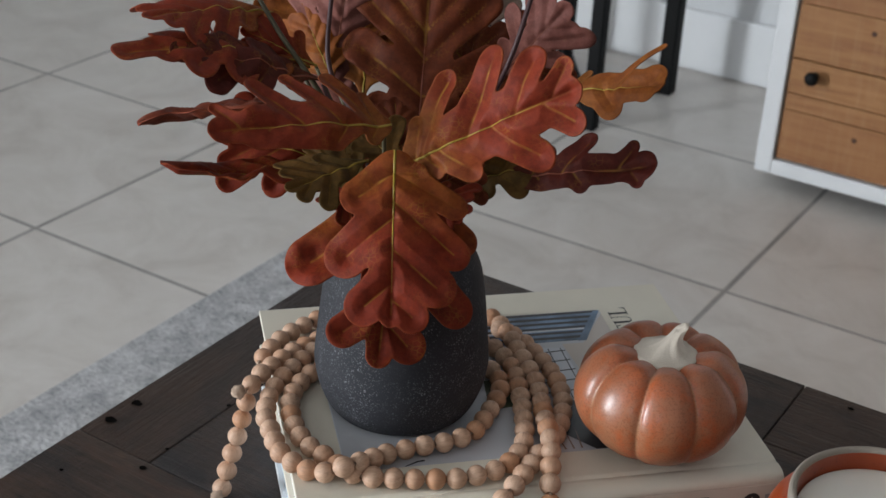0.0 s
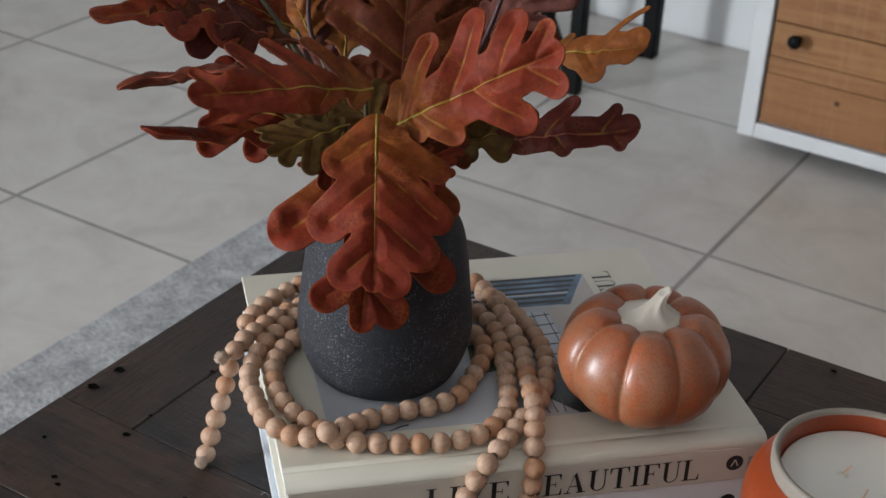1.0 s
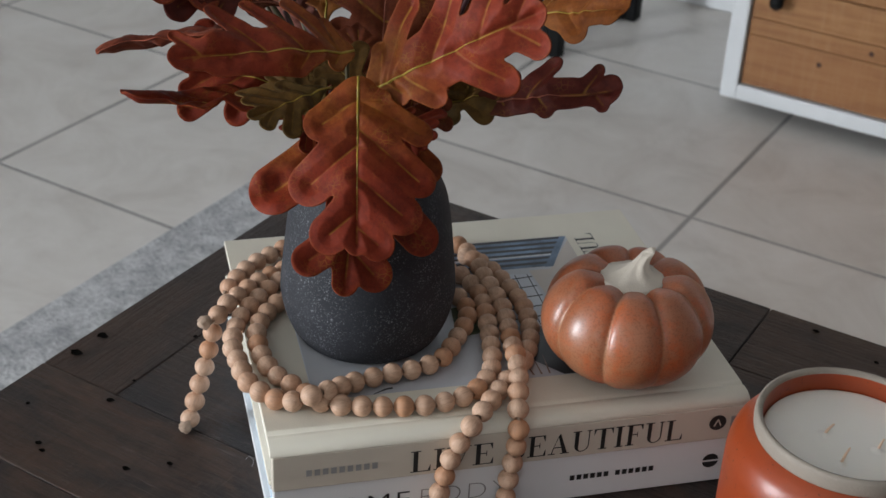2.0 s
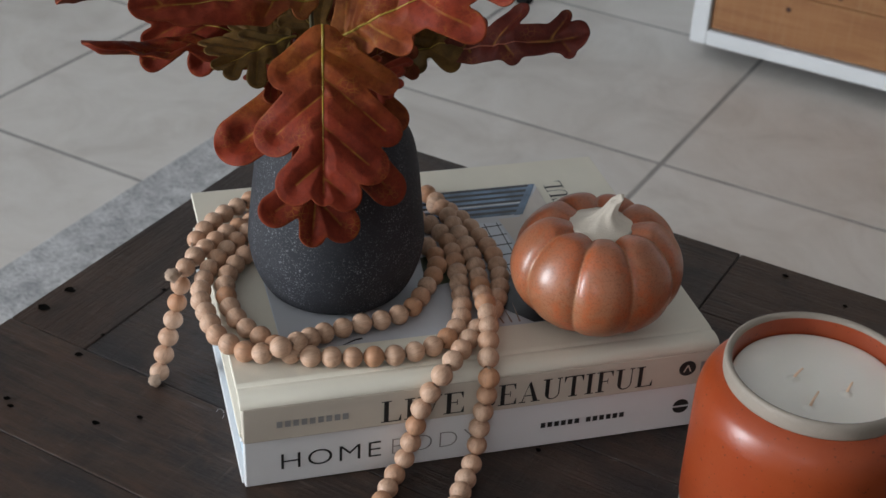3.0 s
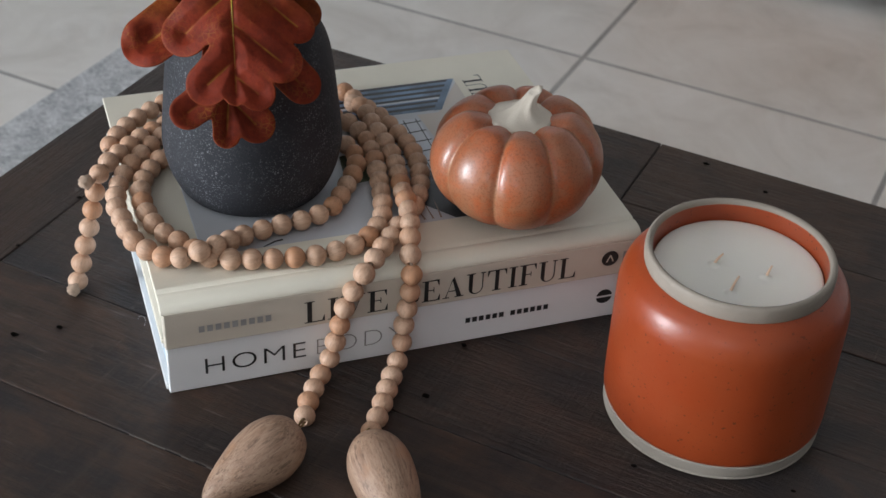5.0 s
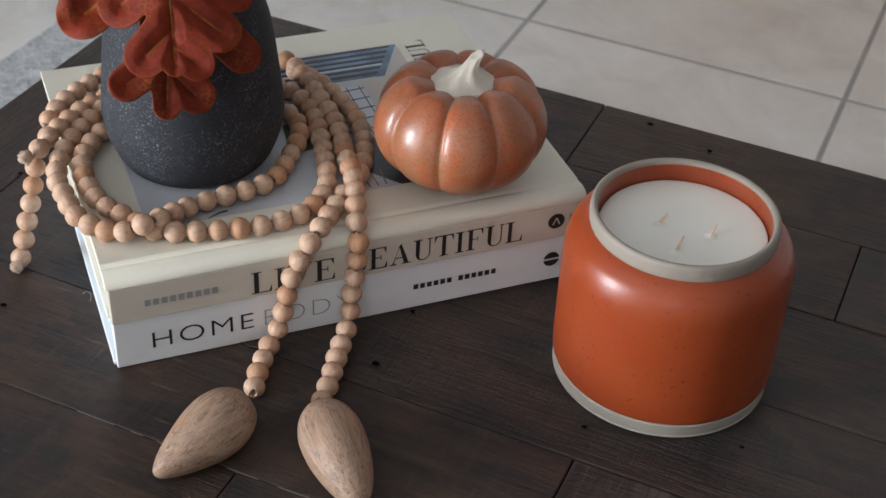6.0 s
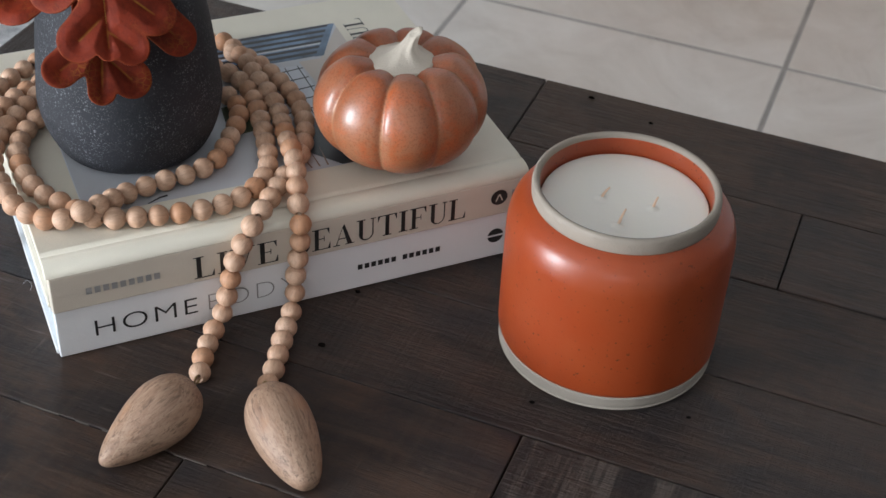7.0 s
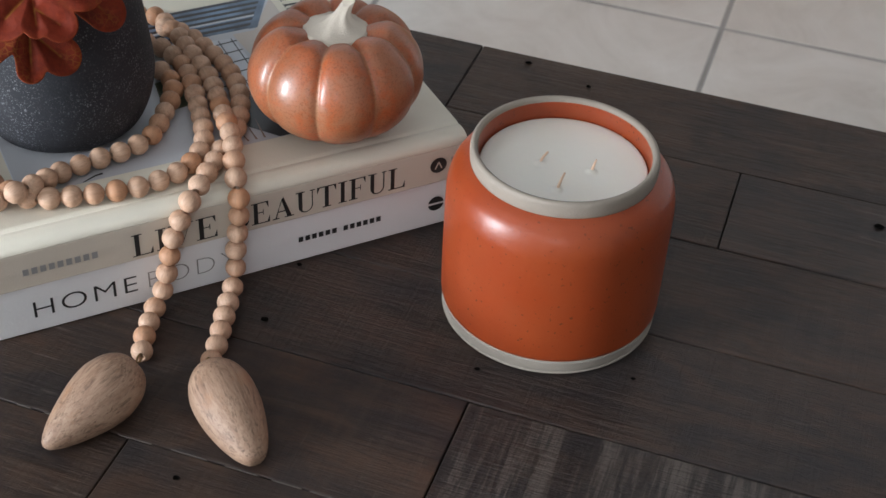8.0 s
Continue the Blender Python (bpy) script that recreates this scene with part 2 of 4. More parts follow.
DARK_WOOD, SAWN_WOOD, WEATHERED_WOOD = dark_wood("dark_stained_wood"), dark_wood("rough_sawn_dark_wood", True, 0.0040), dark_wood("weathered_dark_wood", False, 0.0042)
TILE, RUG = tile_material(), rug_material()
GROUT = plain("grey_grout", (0.32, 0.30, 0.285), 0.9, 0.2, 80, 0.001)
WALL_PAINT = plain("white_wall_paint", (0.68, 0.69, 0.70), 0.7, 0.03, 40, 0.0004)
# tones of the unseen walls and ceiling are lowered to cut bounce light
LOW_BOUNCE_GREIGE = plain("low_bounce_greige", (0.24, 0.235, 0.23), 0.75, 0.04, 40, 0.0004)
# darkest on the east, so that right-hand sides stay in shade
EAST_SHADE_GREIGE = plain("east_shade_greige", (0.16, 0.155, 0.15), 0.75, 0.04, 40, 0.0004)
TRIM_PAINT = plain("white_gloss_trim", (0.80, 0.81, 0.82), 0.4, 0.03, 40, 0.0003)
LOW_BOUNCE_CEILING = plain("low_bounce_ceiling", (0.50, 0.50, 0.49), 0.9, 0.03, 40, 0.0004)
CABINET_PAINT = plain("cabinet_white_paint", (0.70, 0.71, 0.72), 0.45, 0.04, 50, 0.0005)
BLACK_METAL = plain("black_metal", (0.005, 0.005, 0.0052), 0.55, 0.2, 60, 0.0003, Specular_IOR_Level=0.15)
FILLER = plain("pale_joint_filler", (0.12, 0.10, 0.088), 0.8, 0.2, 300, 0.0004)
DARK_KNOT = plain("dark_wood_knot", (0.06, 0.022, 0.010), 0.7, 0.4, 300, 0.0004)
# near-black that paints the shade inside drawer gaps and nail holes
GAP_SHADE = plain("gap_shade", (0.004, 0.0035, 0.003), 0.95, 0.2, 60, 0.0004, Specular_IOR_Level=0.05)
CREAM_CLOTH = plain("cream_cover_cloth", (0.72, 0.67, 0.56), 0.55, 0.04, 120, 0.0003)
SPINE_CLOTH = plain("beige_spine_paper", (0.60, 0.53, 0.44), 0.6, 0.05, 120, 0.0003)
WHITE_JACKET = plain("white_book_jacket", (0.80, 0.80, 0.80), 0.38, 0.03, 60, 0.0002)
INK, GREY_INK = plain("black_ink", (0.02, 0.02, 0.02), 0.5), plain("grey_ink", (0.30, 0.29, 0.28), 0.5)
STONE_CLAY = plain("bare_stoneware", (0.33, 0.288, 0.24), 0.75, 0.07, 90, 0.0006)
RIM_CLAY = plain("bare_clay_rim", (0.27, 0.228, 0.186), 0.7, 0.08, 90, 0.0006)
STEM_CLAY = plain("bare_bisque", (0.62, 0.545, 0.455), 0.8, 0.06, 120, 0.0008)
WAX = plain("candle_wax", (0.80, 0.755, 0.68), 0.38, 0.02, 30, 0.0002, Subsurface_Weight=0.25, Subsurface_Radius=(0.01, 0.008, 0.006), Subsurface_Scale=0.4)
WICK = plain("cotton_wick", (0.80, 0.58, 0.40), 0.9, 0.15, 300, 0.0004)
CORD = plain("jute_cord", (0.42, 0.30, 0.22), 0.95, 0.25, 400, 0.001)
TWIG = plain("olive_twig", (0.055, 0.045, 0.018), 0.55, 0.4, 60, 0.0005)
DARK_TWIG = plain("dark_red_twig", (0.045, 0.015, 0.016), 0.5, 0.35, 60, 0.0005)
MIDRIB = plain("yellow_midrib", (0.30, 0.21, 0.02), 0.5, 0.25, 120, 0.0002)
RED_RIB = plain("red_midrib", (0.20, 0.05, 0.02), 0.5, 0.25, 120, 0.0002)
BRASS = plain("dull_brass", (0.35, 0.25, 0.12), 0.35, 0.1, 200, 0.0002, Metallic=1.0)
BEAD_WOOD = bead_wood("bead_beech", (0.46, 0.275, 0.176), (0.66, 0.445, 0.318), (0.47, 0.210, 0.095), 150)
DROP_WOOD = bead_wood("mango_wood", (0.23, 0.128, 0.082), (0.46, 0.310, 0.215), (0.36, 0.20, 0.115), 190)
VASE_STONE = vase_stone()
ORANGE_GLAZE = speckled("orange_satin_glaze", (0.290, 0.053, 0.0145), (0.28, 0.040, 0.008), (0.33, 0.054, 0.011), 420, 0.665, 0.36, (0.07, 0.016, 0.008), 0.0002, Coat_Weight=0.08, Coat_Roughness=0.26)
PUMPKIN_GLAZE, DRAWER_WOOD = pumpkin_glaze(), drawer_wood()


# ---- shapes ----
def part(name, bm, material, parent=None, label="", smooth=True, m=None):
    """Links a bmesh as one mesh object under a thing or a part."""
    me = bpy.data.meshes.new(name)
    bm.normal_update()
    bm.to_mesh(me)
    bm.free()
    if smooth:
        me.shade_smooth()
    me.materials.append(material)
    ob = new(name, me)
    ob.parent = parent
    if m is not None:
        ob.matrix_basis = m
    return tagged(ob, label)


def thing(name, m, label, category, group="", kind=""):
    ob = new(name)
    ob.empty_display_size = 0.05
    ob.matrix_basis = m
    return tagged(ob, label, category, group, kind)


def box(x0, x1, y0, y1, z0, z1, bevel=0.0, segments=2):
    bm = bmesh.new()
    bmesh.ops.create_cube(bm, size=1)
    for v in bm.verts:
        v.co = Vector(((x0, x1)[v.co.x > 0], (y0, y1)[v.co.y > 0], (z0, z1)[v.co.z > 0]))
    if bevel:
        bmesh.ops.bevel(bm, geom=list(bm.edges), offset=bevel, segments=segments, profile=0.5, affect="EDGES")
    return bm


def flat(bm):
    for f in bm.faces:
        f.smooth = False
    return bm


def lathe(profile, n=64, wobble=None):
    """A turned body from (radius, height) pairs, closed where the radius is 0."""
    bm = bmesh.new()
    rings = []
    for r, z in profile:
        if r < 1e-6:
            rings.append([bm.verts.new((0, 0, z))])
        else:
            rings.append([bm.verts.new((r * math.cos(2 * math.pi * i / n), r * math.sin(2 * math.pi * i / n), z)) for i in range(n)])
    for a, b in zip(rings, rings[1:]):
        for i in range(n):
            j = (i + 1) % n
            if len(a) == 1 and len(b) == 1:
                continue
            if len(a) == 1:
                bm.faces.new((a[0], b[j], b[i]))
            elif len(b) == 1:
                bm.faces.new((a[i], a[j], b[0]))
            else:
                bm.faces.new((a[i], a[j], b[j], b[i]))
    bmesh.ops.recalc_face_normals(bm, faces=list(bm.faces))
    return bm


def smooth_profile(points, per=5):
    """Catmull-Rom through (radius, height) pairs."""
    return [(p.x, p.y) for p in spline([Vector((r, z, 0)) for r, z in points], per)]


def spline(points, per=8):
    pts = [Vector(p) for p in points]
    pts = [2 * pts[0] - pts[1], *pts, 2 * pts[-1] - pts[-2]]
    out = []
    for a, b, c, d in zip(pts, pts[1:], pts[2:], pts[3:]):
        for k in range(per):
            t = k / per
            out.append(0.5 * (2 * b + (c - a) * t + (2 * a - 5 * b + 4 * c - d) * t ** 2 + (3 * b - a - 3 * c + d) * t ** 3))
    return out + [pts[-2]]


def tube(points, radius, n=8, end=None):
    """A tube along points, tapering to the radius end."""
    bm = bmesh.new()
    end = radius if end is None else end
    rings, side = [], Vector((0.31, 0.17, 0.93))
    for i, p in enumerate(points):
        d = (points[min(i + 1, len(points) - 1)] - points[max(i - 1, 0)]).normalized()
        a = (side - d * side.dot(d)).normalized()
        b = d.cross(a)
        side = a
        r = radius + (end - radius) * i / (len(points) - 1)
        rings.append([bm.verts.new(p + r * (a * math.cos(2 * math.pi * k / n) + b * math.sin(2 * math.pi * k / n))) for k in range(n)])
    for a, b in zip(rings, rings[1:]):
        for k in range(n):
            bm.faces.new((a[k], a[(k + 1) % n], b[(k + 1) % n], b[k]))
    bm.faces.new(rings[0][::-1])
    bm.faces.new(rings[-1])
    return bm


def aim(p, along, up=(0, 0, 1)):
    """A pose at p whose z axis points along."""
    return Matrix.Translation(p) @ Vector(along).to_track_quat("Z", "Y").to_matrix().to_4x4()


def aim_x(p, along, normal):
    x = Vector(along).normalized()
    z = Vector(normal)
    z = (z - x * z.dot(x)).normalized()
    y = z.cross(x)
    return Matrix.Translation(p) @ Matrix((x, y, z)).transposed().to_4x4()


def lettering(text, width, height, material, parent, m, name="lettering", label="", thin=False):
    """Flat letters of the built-in font, fitted into width and height."""
    cu = bpy.data.curves.new(name, "FONT")
    cu.body = text
    cu.extrude = 0.0
    cu.resolution_u = 4
    cu.space_character = 1.15
    cu.offset = -0.026 if thin else -0.012
    tmp = bpy.data.objects.new(name, cu)
    scene.collection.objects.link(tmp)
    bpy.context.view_layer.update()
    me = bpy.data.meshes.new_from_object(tmp.evaluated_get(bpy.context.evaluated_depsgraph_get()))
    bpy.data.objects.remove(tmp)
    xs, ys = [v.co.x for v in me.vertices], [v.co.y for v in me.vertices]
    for v in me.vertices:
        v.co = Vector(((v.co.x - min(xs)) / (max(xs) - min(xs)) * width, (v.co.y - min(ys)) / (max(ys) - min(ys)) * height, v.co.z * 0.01))
    me.materials.clear()
    me.materials.append(material)
    ob = new(name, me)
    ob.parent = parent
    ob.matrix_basis = m
    return tagged(ob, label)


# ---- room ----
WEST, EAST, SOUTH, NORTH, HIGH = -3.3, 3.0, -4.2, 2.11, 2.6


def structure(name, boxes, material, label, category, m=ROOM, bevel=0.0):
    bm = bmesh.new()
    for b in boxes:
        piece = box(*b, bevel=bevel)
        me = bpy.data.meshes.new("piece")
        piece.to_mesh(me)
        piece.free()
        bm.from_mesh(me)
        bpy.data.meshes.remove(me)
    ob = part(name, bm, material, smooth=False, m=m)
    return tagged(ob, label, category, kind="structure")


W = 0.14
structure("wall_north", [(WEST - W, EAST + W, NORTH, NORTH + W, 0, HIGH)], WALL_PAINT, "white painted plain room wall", "wall")
# out of view; its dark tone holds back fill from the right
structure("wall_east", [(EAST, EAST + W, SOUTH, NORTH, 0, HIGH)], EAST_SHADE_GREIGE, "plain unseen room wall, darkened to keep right sides shaded", "wall")
structure("wall_west", [(WEST - W, WEST, SOUTH, -3.97, 0, HIGH), (WEST - W, WEST, -2.63, NORTH, 0, HIGH), (WEST - W, WEST, -3.97, -2.63, 2.12, HIGH)], LOW_BOUNCE_GREIGE,
          "unseen low-bounce greige wall with a tall door opening", "wall")
# the opening is made up, to hold the added fill lamp
structure("wall_south", [(WEST - W, 0.65, SOUTH - W, SOUTH, 0, HIGH), (1.75, EAST + W, SOUTH - W, SOUTH, 0, HIGH), (0.65, 1.75, SOUTH - W, SOUTH, 0, 1.1), (0.65, 1.75, SOUTH - W, SOUTH, 2.2, HIGH)],
          LOW_BOUNCE_GREIGE, "unseen low-bounce greige wall with an opening for the fill lamp", "wall")
# unseen too, greyed for less fill from above
structure("ceiling", [(WEST - W, EAST + W, SOUTH - W, NORTH + W, HIGH, HIGH + 0.1)], LOW_BOUNCE_CEILING, "plain unseen ceiling, greyed to cut bounce light", "ceiling")
bb = box(WEST, EAST, NORTH - 0.016, NORTH - 0.002, 0.001, 0.125, bevel=0.004)
tagged(part("baseboard", bb, TRIM_PAINT, smooth=False, m=ROOM), "white painted wooden baseboard along the wall", "baseboard", kind="structure")

floor = structure("floor", [(WEST - W, EAST + W, SOUTH - W, NORTH + W, -0.1, -0.0004)], GROUT, "pale beige porcelain tile floor with grey grout", "floor")
PITCH, U0, V0 = 0.4618, -0.216, 1.273

tagged(part("rug", box(-0.79, 1.5, -1.1, 1.065, 0.0, 0.009, bevel=0.003), RUG, smooth=False, m=ROOM), "flat grey woven rug under the coffee table", "rug")


# ---- coffee table ----
def coffee_table():
    t = thing("coffee_table", ROOM, "dark-stained reclaimed wood plank coffee table, worn and pitted", "table")
    u0, u1, v1, v0 = -0.229, 0.97, 0.401, -0.332
    part("underframe", box(u0 + 0.03, u1 - 0.03, v0 + 0.03, v1 - 0.03, TOP - 0.09, TOP - 0.03, bevel=0.003), DARK_WOOD, t, smooth=False)
    leg = None
    for u in (u0 + 0.06, u1 - 0.06):
        for v in (v0 + 0.06, v1 - 0.06):
            if leg is None:
                leg = part("leg", box(-0.035, 0.035, -0.035, 0.035, 0.009, TOP - 0.09, bevel=0.004), DARK_WOOD, t, smooth=False, m=pose(u, v, 0))
            else:
                other = new("leg", leg.data)
                other.parent, other.matrix_basis = t, pose(u, v, 0)
    rows = [v0, -0.224, -0.131, -0.038, 0.050, 0.1385, 0.230, 0.314, v1]
    seams = {7: [0.152, 0.62], 6: [0.357, 0.80], 5: [0.55], 4: [0.70], 3: [0.255, 0.64], 2: [0.1, 0.5], 1: [0.35], 0: [0.2, 0.7]}
    edge = u0 + 0.064
    rng = random.Random(4)
    planks = []
    for i, (a, b) in enumerate(zip(rows, rows[1:])):
        cuts = [edge if i > 3 else u0, *seams[i], u1]
        for k, (c, d) in enumerate(zip(cuts, cuts[1:])):
            planks.append((c, d, a, b, SAWN_WOOD if (i, k) == (3, 1) else WEATHERED_WOOD if i == 7 or (i > 3 and k == 0) else DARK_WOOD, 0))
    planks.append((u0, edge, 0.050, v1, WEATHERED_WOOD, 1))
    for c, d, a, b, material, turned in planks:
        g = 0.0004
        lift = rng.uniform(-0.0003, 0.0001)
        w, h = (b - a, d - c) if turned else (d - c, b - a)
        bm = box(-w / 2 + g, w / 2 - g, -h / 2 + g, h / 2 - g, -0.034, lift, bevel=0.0008, segments=2)
        part("plank", bm, material, t, smooth=False, m=pose((c + d) / 2, (a + b) / 2, TOP, 0, 0, 90 if turned else 0))
    # pale filler left in the open joint between two planks
    u = 0.0
    while u < 0.25:
        w = rng.uniform(0.006, 0.03)
        bm = box(0, w, -0.00025, 0.00025, -0.001, 0.0001)
        part("joint_filler", bm, FILLER, t, "pale filler in a plank joint", smooth=False, m=pose(u, -0.038 + rng.uniform(-0.0003, 0.0003), TOP))
        u += w + rng.uniform(0.001, 0.012)
    # old nail holes and pits
    for u, v, r in ((-0.218, 0.0694, 0.0036), (-0.218, 0.0943, 0.0032), (-0.1633, 0.0428, 0.0024), (-0.1687, -0.0144, 0.0018), (-0.1617, -0.0187, 0.0016), (-0.1083, -0.0029, 0.0020),
                    (-0.090, 0.0152, 0.0016), (-0.1657, 0.1299, 0.0014), (-0.1649, 0.0671, 0.0012), (-0.2035, 0.0107, 0.0013), (0.1274, 0.0688, 0.0018), (0.1356, -0.0546, 0.0016),
                    (0.1266, 0.1202, 0.0014), (0.334, 0.0986, 0.0011), (0.2521, 0.0746, 0.0013), (0.449, 0.289, 0.0026), (0.19, 0.389, 0.0020), (0.238, 0.375, 0.0015)):
        bm = bmesh.new()
        ring = [bm.verts.new((r * rng.uniform(0.75, 1.25) * math.cos(k * math.pi / 6) * 1.25, r * rng.uniform(0.75, 1.25) * math.sin(k * math.pi / 6), 0)) for k in range(12)]
        low = [bm.verts.new((v_.co.x * 0.6, v_.co.y * 0.6, -0.0006)) for v_ in ring]
        for k in range(12):
            bm.faces.new((ring[k], ring[(k + 1) % 12], low[(k + 1) % 12], low[k]))
        bm.faces.new(low)
        part("nail_hole", bm, GAP_SHADE, t, "small dark nail hole", m=pose(u, v, TOP + 0.0009))
    return t


coffee_table()


# ---- cabinet and stool by the wall ----
def cabinet():
    u0, v0, z0, w, h, d = -0.326, 1.646, 0.03, 0.90, 0.80, 0.40
    c = thing("cabinet", ROOM @ pose(u0, v0, 0), "white cabinet with reclaimed wood drawer fronts and black knobs", "cabinet")
    f = 0.029
    # carcass coloured near-black so the slits between drawers look shaded
    part("body", box(0.002, w - 0.002, 0.022, d, z0 + 0.002, z0 + h - 0.002, bevel=0.002), GAP_SHADE, c, smooth=False)
    for name, b in (("side_panel", (0, f, 0, d + 0.002, z0, z0 + h)), ("side_panel", (w - f, w, 0, d + 0.002, z0, z0 + h)),
                    ("bottom_panel", (f, w - f, 0, 0.021, z0, z0 + f - 0.003)), ("top_panel", (f, w - f, 0, 0.021, z0 + h - f, z0 + h))):
        part(name, box(*b, bevel=0.0025), CABINET_PAINT, c, smooth=False)
    for x in (0.10, w - 0.10):
        for y in (0.14, d - 0.06):
            part("foot", box(x - 0.02, x + 0.02, y - 0.02, y + 0.02, 0, z0 + 0.01, bevel=0.003), CABINET_PAINT, c, smooth=False)
    rows = [(0.0585, 0.2340), (0.2352, 0.4162), (0.4174, 0.6012), (0.6024, 0.795)]
    for a, b in rows:
        for x0, x1 in ((f + 0.004, w / 2 - 0.002), (w / 2 + 0.002, w - f - 0.004)):
            dr = thing("drawer", Matrix(), "", "")
            dr.parent = c
            lines = [a, a + (b - a) * 0.50, a + (b - a) * 0.665, b]
            for lo, hi in zip(lines, lines[1:]):
                part("plank", box(-(x1 - x0) / 2, (x1 - x0) / 2, 0.0, 0.016, -(hi - lo) / 2 + 0.0006, (hi - lo) / 2 - 0.0006, bevel=0.0012), DRAWER_WOOD, dr, smooth=False,
                     m=pose((x0 + x1) / 2, 0.006, (lo + hi) / 2))
            for kx, kz in ((x0 + 0.122, a + (b - a) * 0.36), (x1 - 0.09, a + (b - a) * 0.80), (x0 + 0.20, a + (b - a) * 0.58)):
                bm = lathe([(0, 0), (0.0035, 0), (0.0045, -0.0003)], 10)
                part("wood_knot", bm, DARK_KNOT, dr, "small dark knot", m=pose(kx, 0.0057, kz, 90))
            for kx in ((x0 + 0.042, x1 - 0.042)):
                prof = [(0, 0), (0.006, 0), (0.0055, 0.008), (0.006, 0.013), (0.0105, 0.016), (0.0115, 0.020), (0.010, 0.024), (0, 0.0255)]
                part("knob", lathe(prof, 24), BLACK_METAL, dr, "black metal knob", m=pose(kx, 0.006, a + (b - a) * 0.88, 90))
    return c


cabinet()


def stool():
    s = thing("stool", ROOM, "black metal stool frame standing near the wall", "stool")
    feet = {"a": (-0.875, 2.0), "b": (-0.657, 1.692), "c": (-0.625, 1.948), "d": (-0.907, 1.75)}
    for k, (u, v) in feet.items():
        r = 0.0125 if k != "c" else 0.015
        part("leg", box(-r, r, -r, r, 0, 0.62, bevel=0.003), BLACK_METAL, s, smooth=False, m=pose(u, v, 0))
    for p, q in (("c", "d"), ("b", "a")):
        (u, v), (x, y) = feet[p], feet[q]
        length = math.hypot(x - u, y - v)
        part("rail", box(0.012, length - 0.012, -0.010, 0.010, 0.001, 0.022, bevel=0.003), BLACK_METAL, s, smooth=False, m=pose(u, v, 0, 0, 0, math.degrees(math.atan2(y - v, x - u))))
    cx, cy = sum(p[0] for p in feet.values()) / 4, sum(p[1] for p in feet.values()) / 4
    prof = smooth_profile([(0, 0.621), (0.14, 0.621), (0.165, 0.63), (0.165, 0.65), (0.15, 0.662), (0, 0.664)], 4)
    part("seat", lathe(prof, 48), BLACK_METAL, s, m=pose(cx, cy, 0))


stool()


# ---- books ----
def book(name, x0, y0, z0, length, depth, thick, cover, spine, pages, label, roll):
    """A hardback on its back; roll is how far the cover's cloth rolls over onto the spine."""
    b = thing(name, pose(x0, y0, z0), label, "book", "stacked books")
    t = 0.0032
    part("pages", box(0.0035, length - 0.0035, 0.006, depth - 0.004, t, thick - t, bevel=0.0004), pages, b, "page block", smooth=False)
    face = -0.0012 - 0.45 * roll
    top = [(face, -t - roll + 0.0001), (face, -0.9 * roll - 0.0005), (face + 0.12 * roll, -0.55 * roll), (face + 0.45 * roll, -0.22 * roll), (face + 0.9 * roll, -0.05 * roll)] if roll else [(0.0030, 0)]
    top += [(0.0055, 0), (0.0078, -0.0002), (0.0092, -0.0010), (0.0108, -0.0002), (0.0128, 0), (depth, 0)]
    for n in ("back_cover", "front_cover"):
        outer = [(y, thick + dz) for y, dz in top] if n == "front_cover" else [(0.003, t), (depth, t)]
        if roll and n == "front_cover":
            outer = outer[1:]
        under = [(depth, thick - t), (0.003, thick - t), (0.003, thick - 0.9 * roll - 0.0005)] if n == "front_cover" and roll else [(depth, outer[-1][1] - t), (0.003, outer[-1][1] - t)]
        loop = outer + under
        bm = bmesh.new()
        ends = [[bm.verts.new((x, y, z)) for y, z in loop] for x in (0, length)]
        for k in range(len(loop)):
            j = (k + 1) % len(loop)
            bm.faces.new((ends[0][k], ends[1][k], ends[1][j], ends[0][j]))
        bm.faces.new(ends[0])
        bm.faces.new(ends[1][::-1])
        bmesh.ops.recalc_face_normals(bm, faces=list(bm.faces))
        bmesh.ops.bevel(bm, geom=[e for e in bm.edges if e.calc_face_angle(0) > 0.9], offset=0.0006, segments=2, profile=0.5, affect="EDGES")
        ob = part(n, bm, cover, b, smooth=False)
        for f in ob.data.polygons:
            f.use_smooth = roll > 0 and abs(f.normal.x) < 0.5 and f.center.y < 0.02
    high = thick - 0.9 * roll - 0.0005 if roll else thick - 0.0001
    part("spine", box(0.0012, length - 0.0012, face + 0.0001, 0.0032, 0.0002, high, bevel=0.0010, segments=3), spine, b, smooth=False)
    return b


PAGES = plain("page_edges", (0.78, 0.79, 0.80), 0.8, 0.06, 300, 0.0006)
# white pages; the bluish daylight on them is put into the colour
DAYLIT_PAGES = plain("daylit_page_edges", (0.52, 0.62, 0.70), 0.8, 0.06, 300, 0.0006)
lower = book("book", -0.0012, 0.0005, TOP, 0.2842, 0.226, 0.0338, WHITE_JACKET, WHITE_JACKET, DAYLIT_PAGES, "thick white hardback book lying on the table", 0.0)
upper = book("book", -0.0018, 0.0005, TOP + 0.0340, 0.2855, 0.2265, 0.0305, CREAM_CLOTH, SPINE_CLOTH, PAGES, "cream hardback book with a photograph on its cover", 0.0062)
FACE = {lower: -0.0015, upper: -0.0043}


def on_spine(x, z, of):
    return pose(x, FACE[of], z, 90)


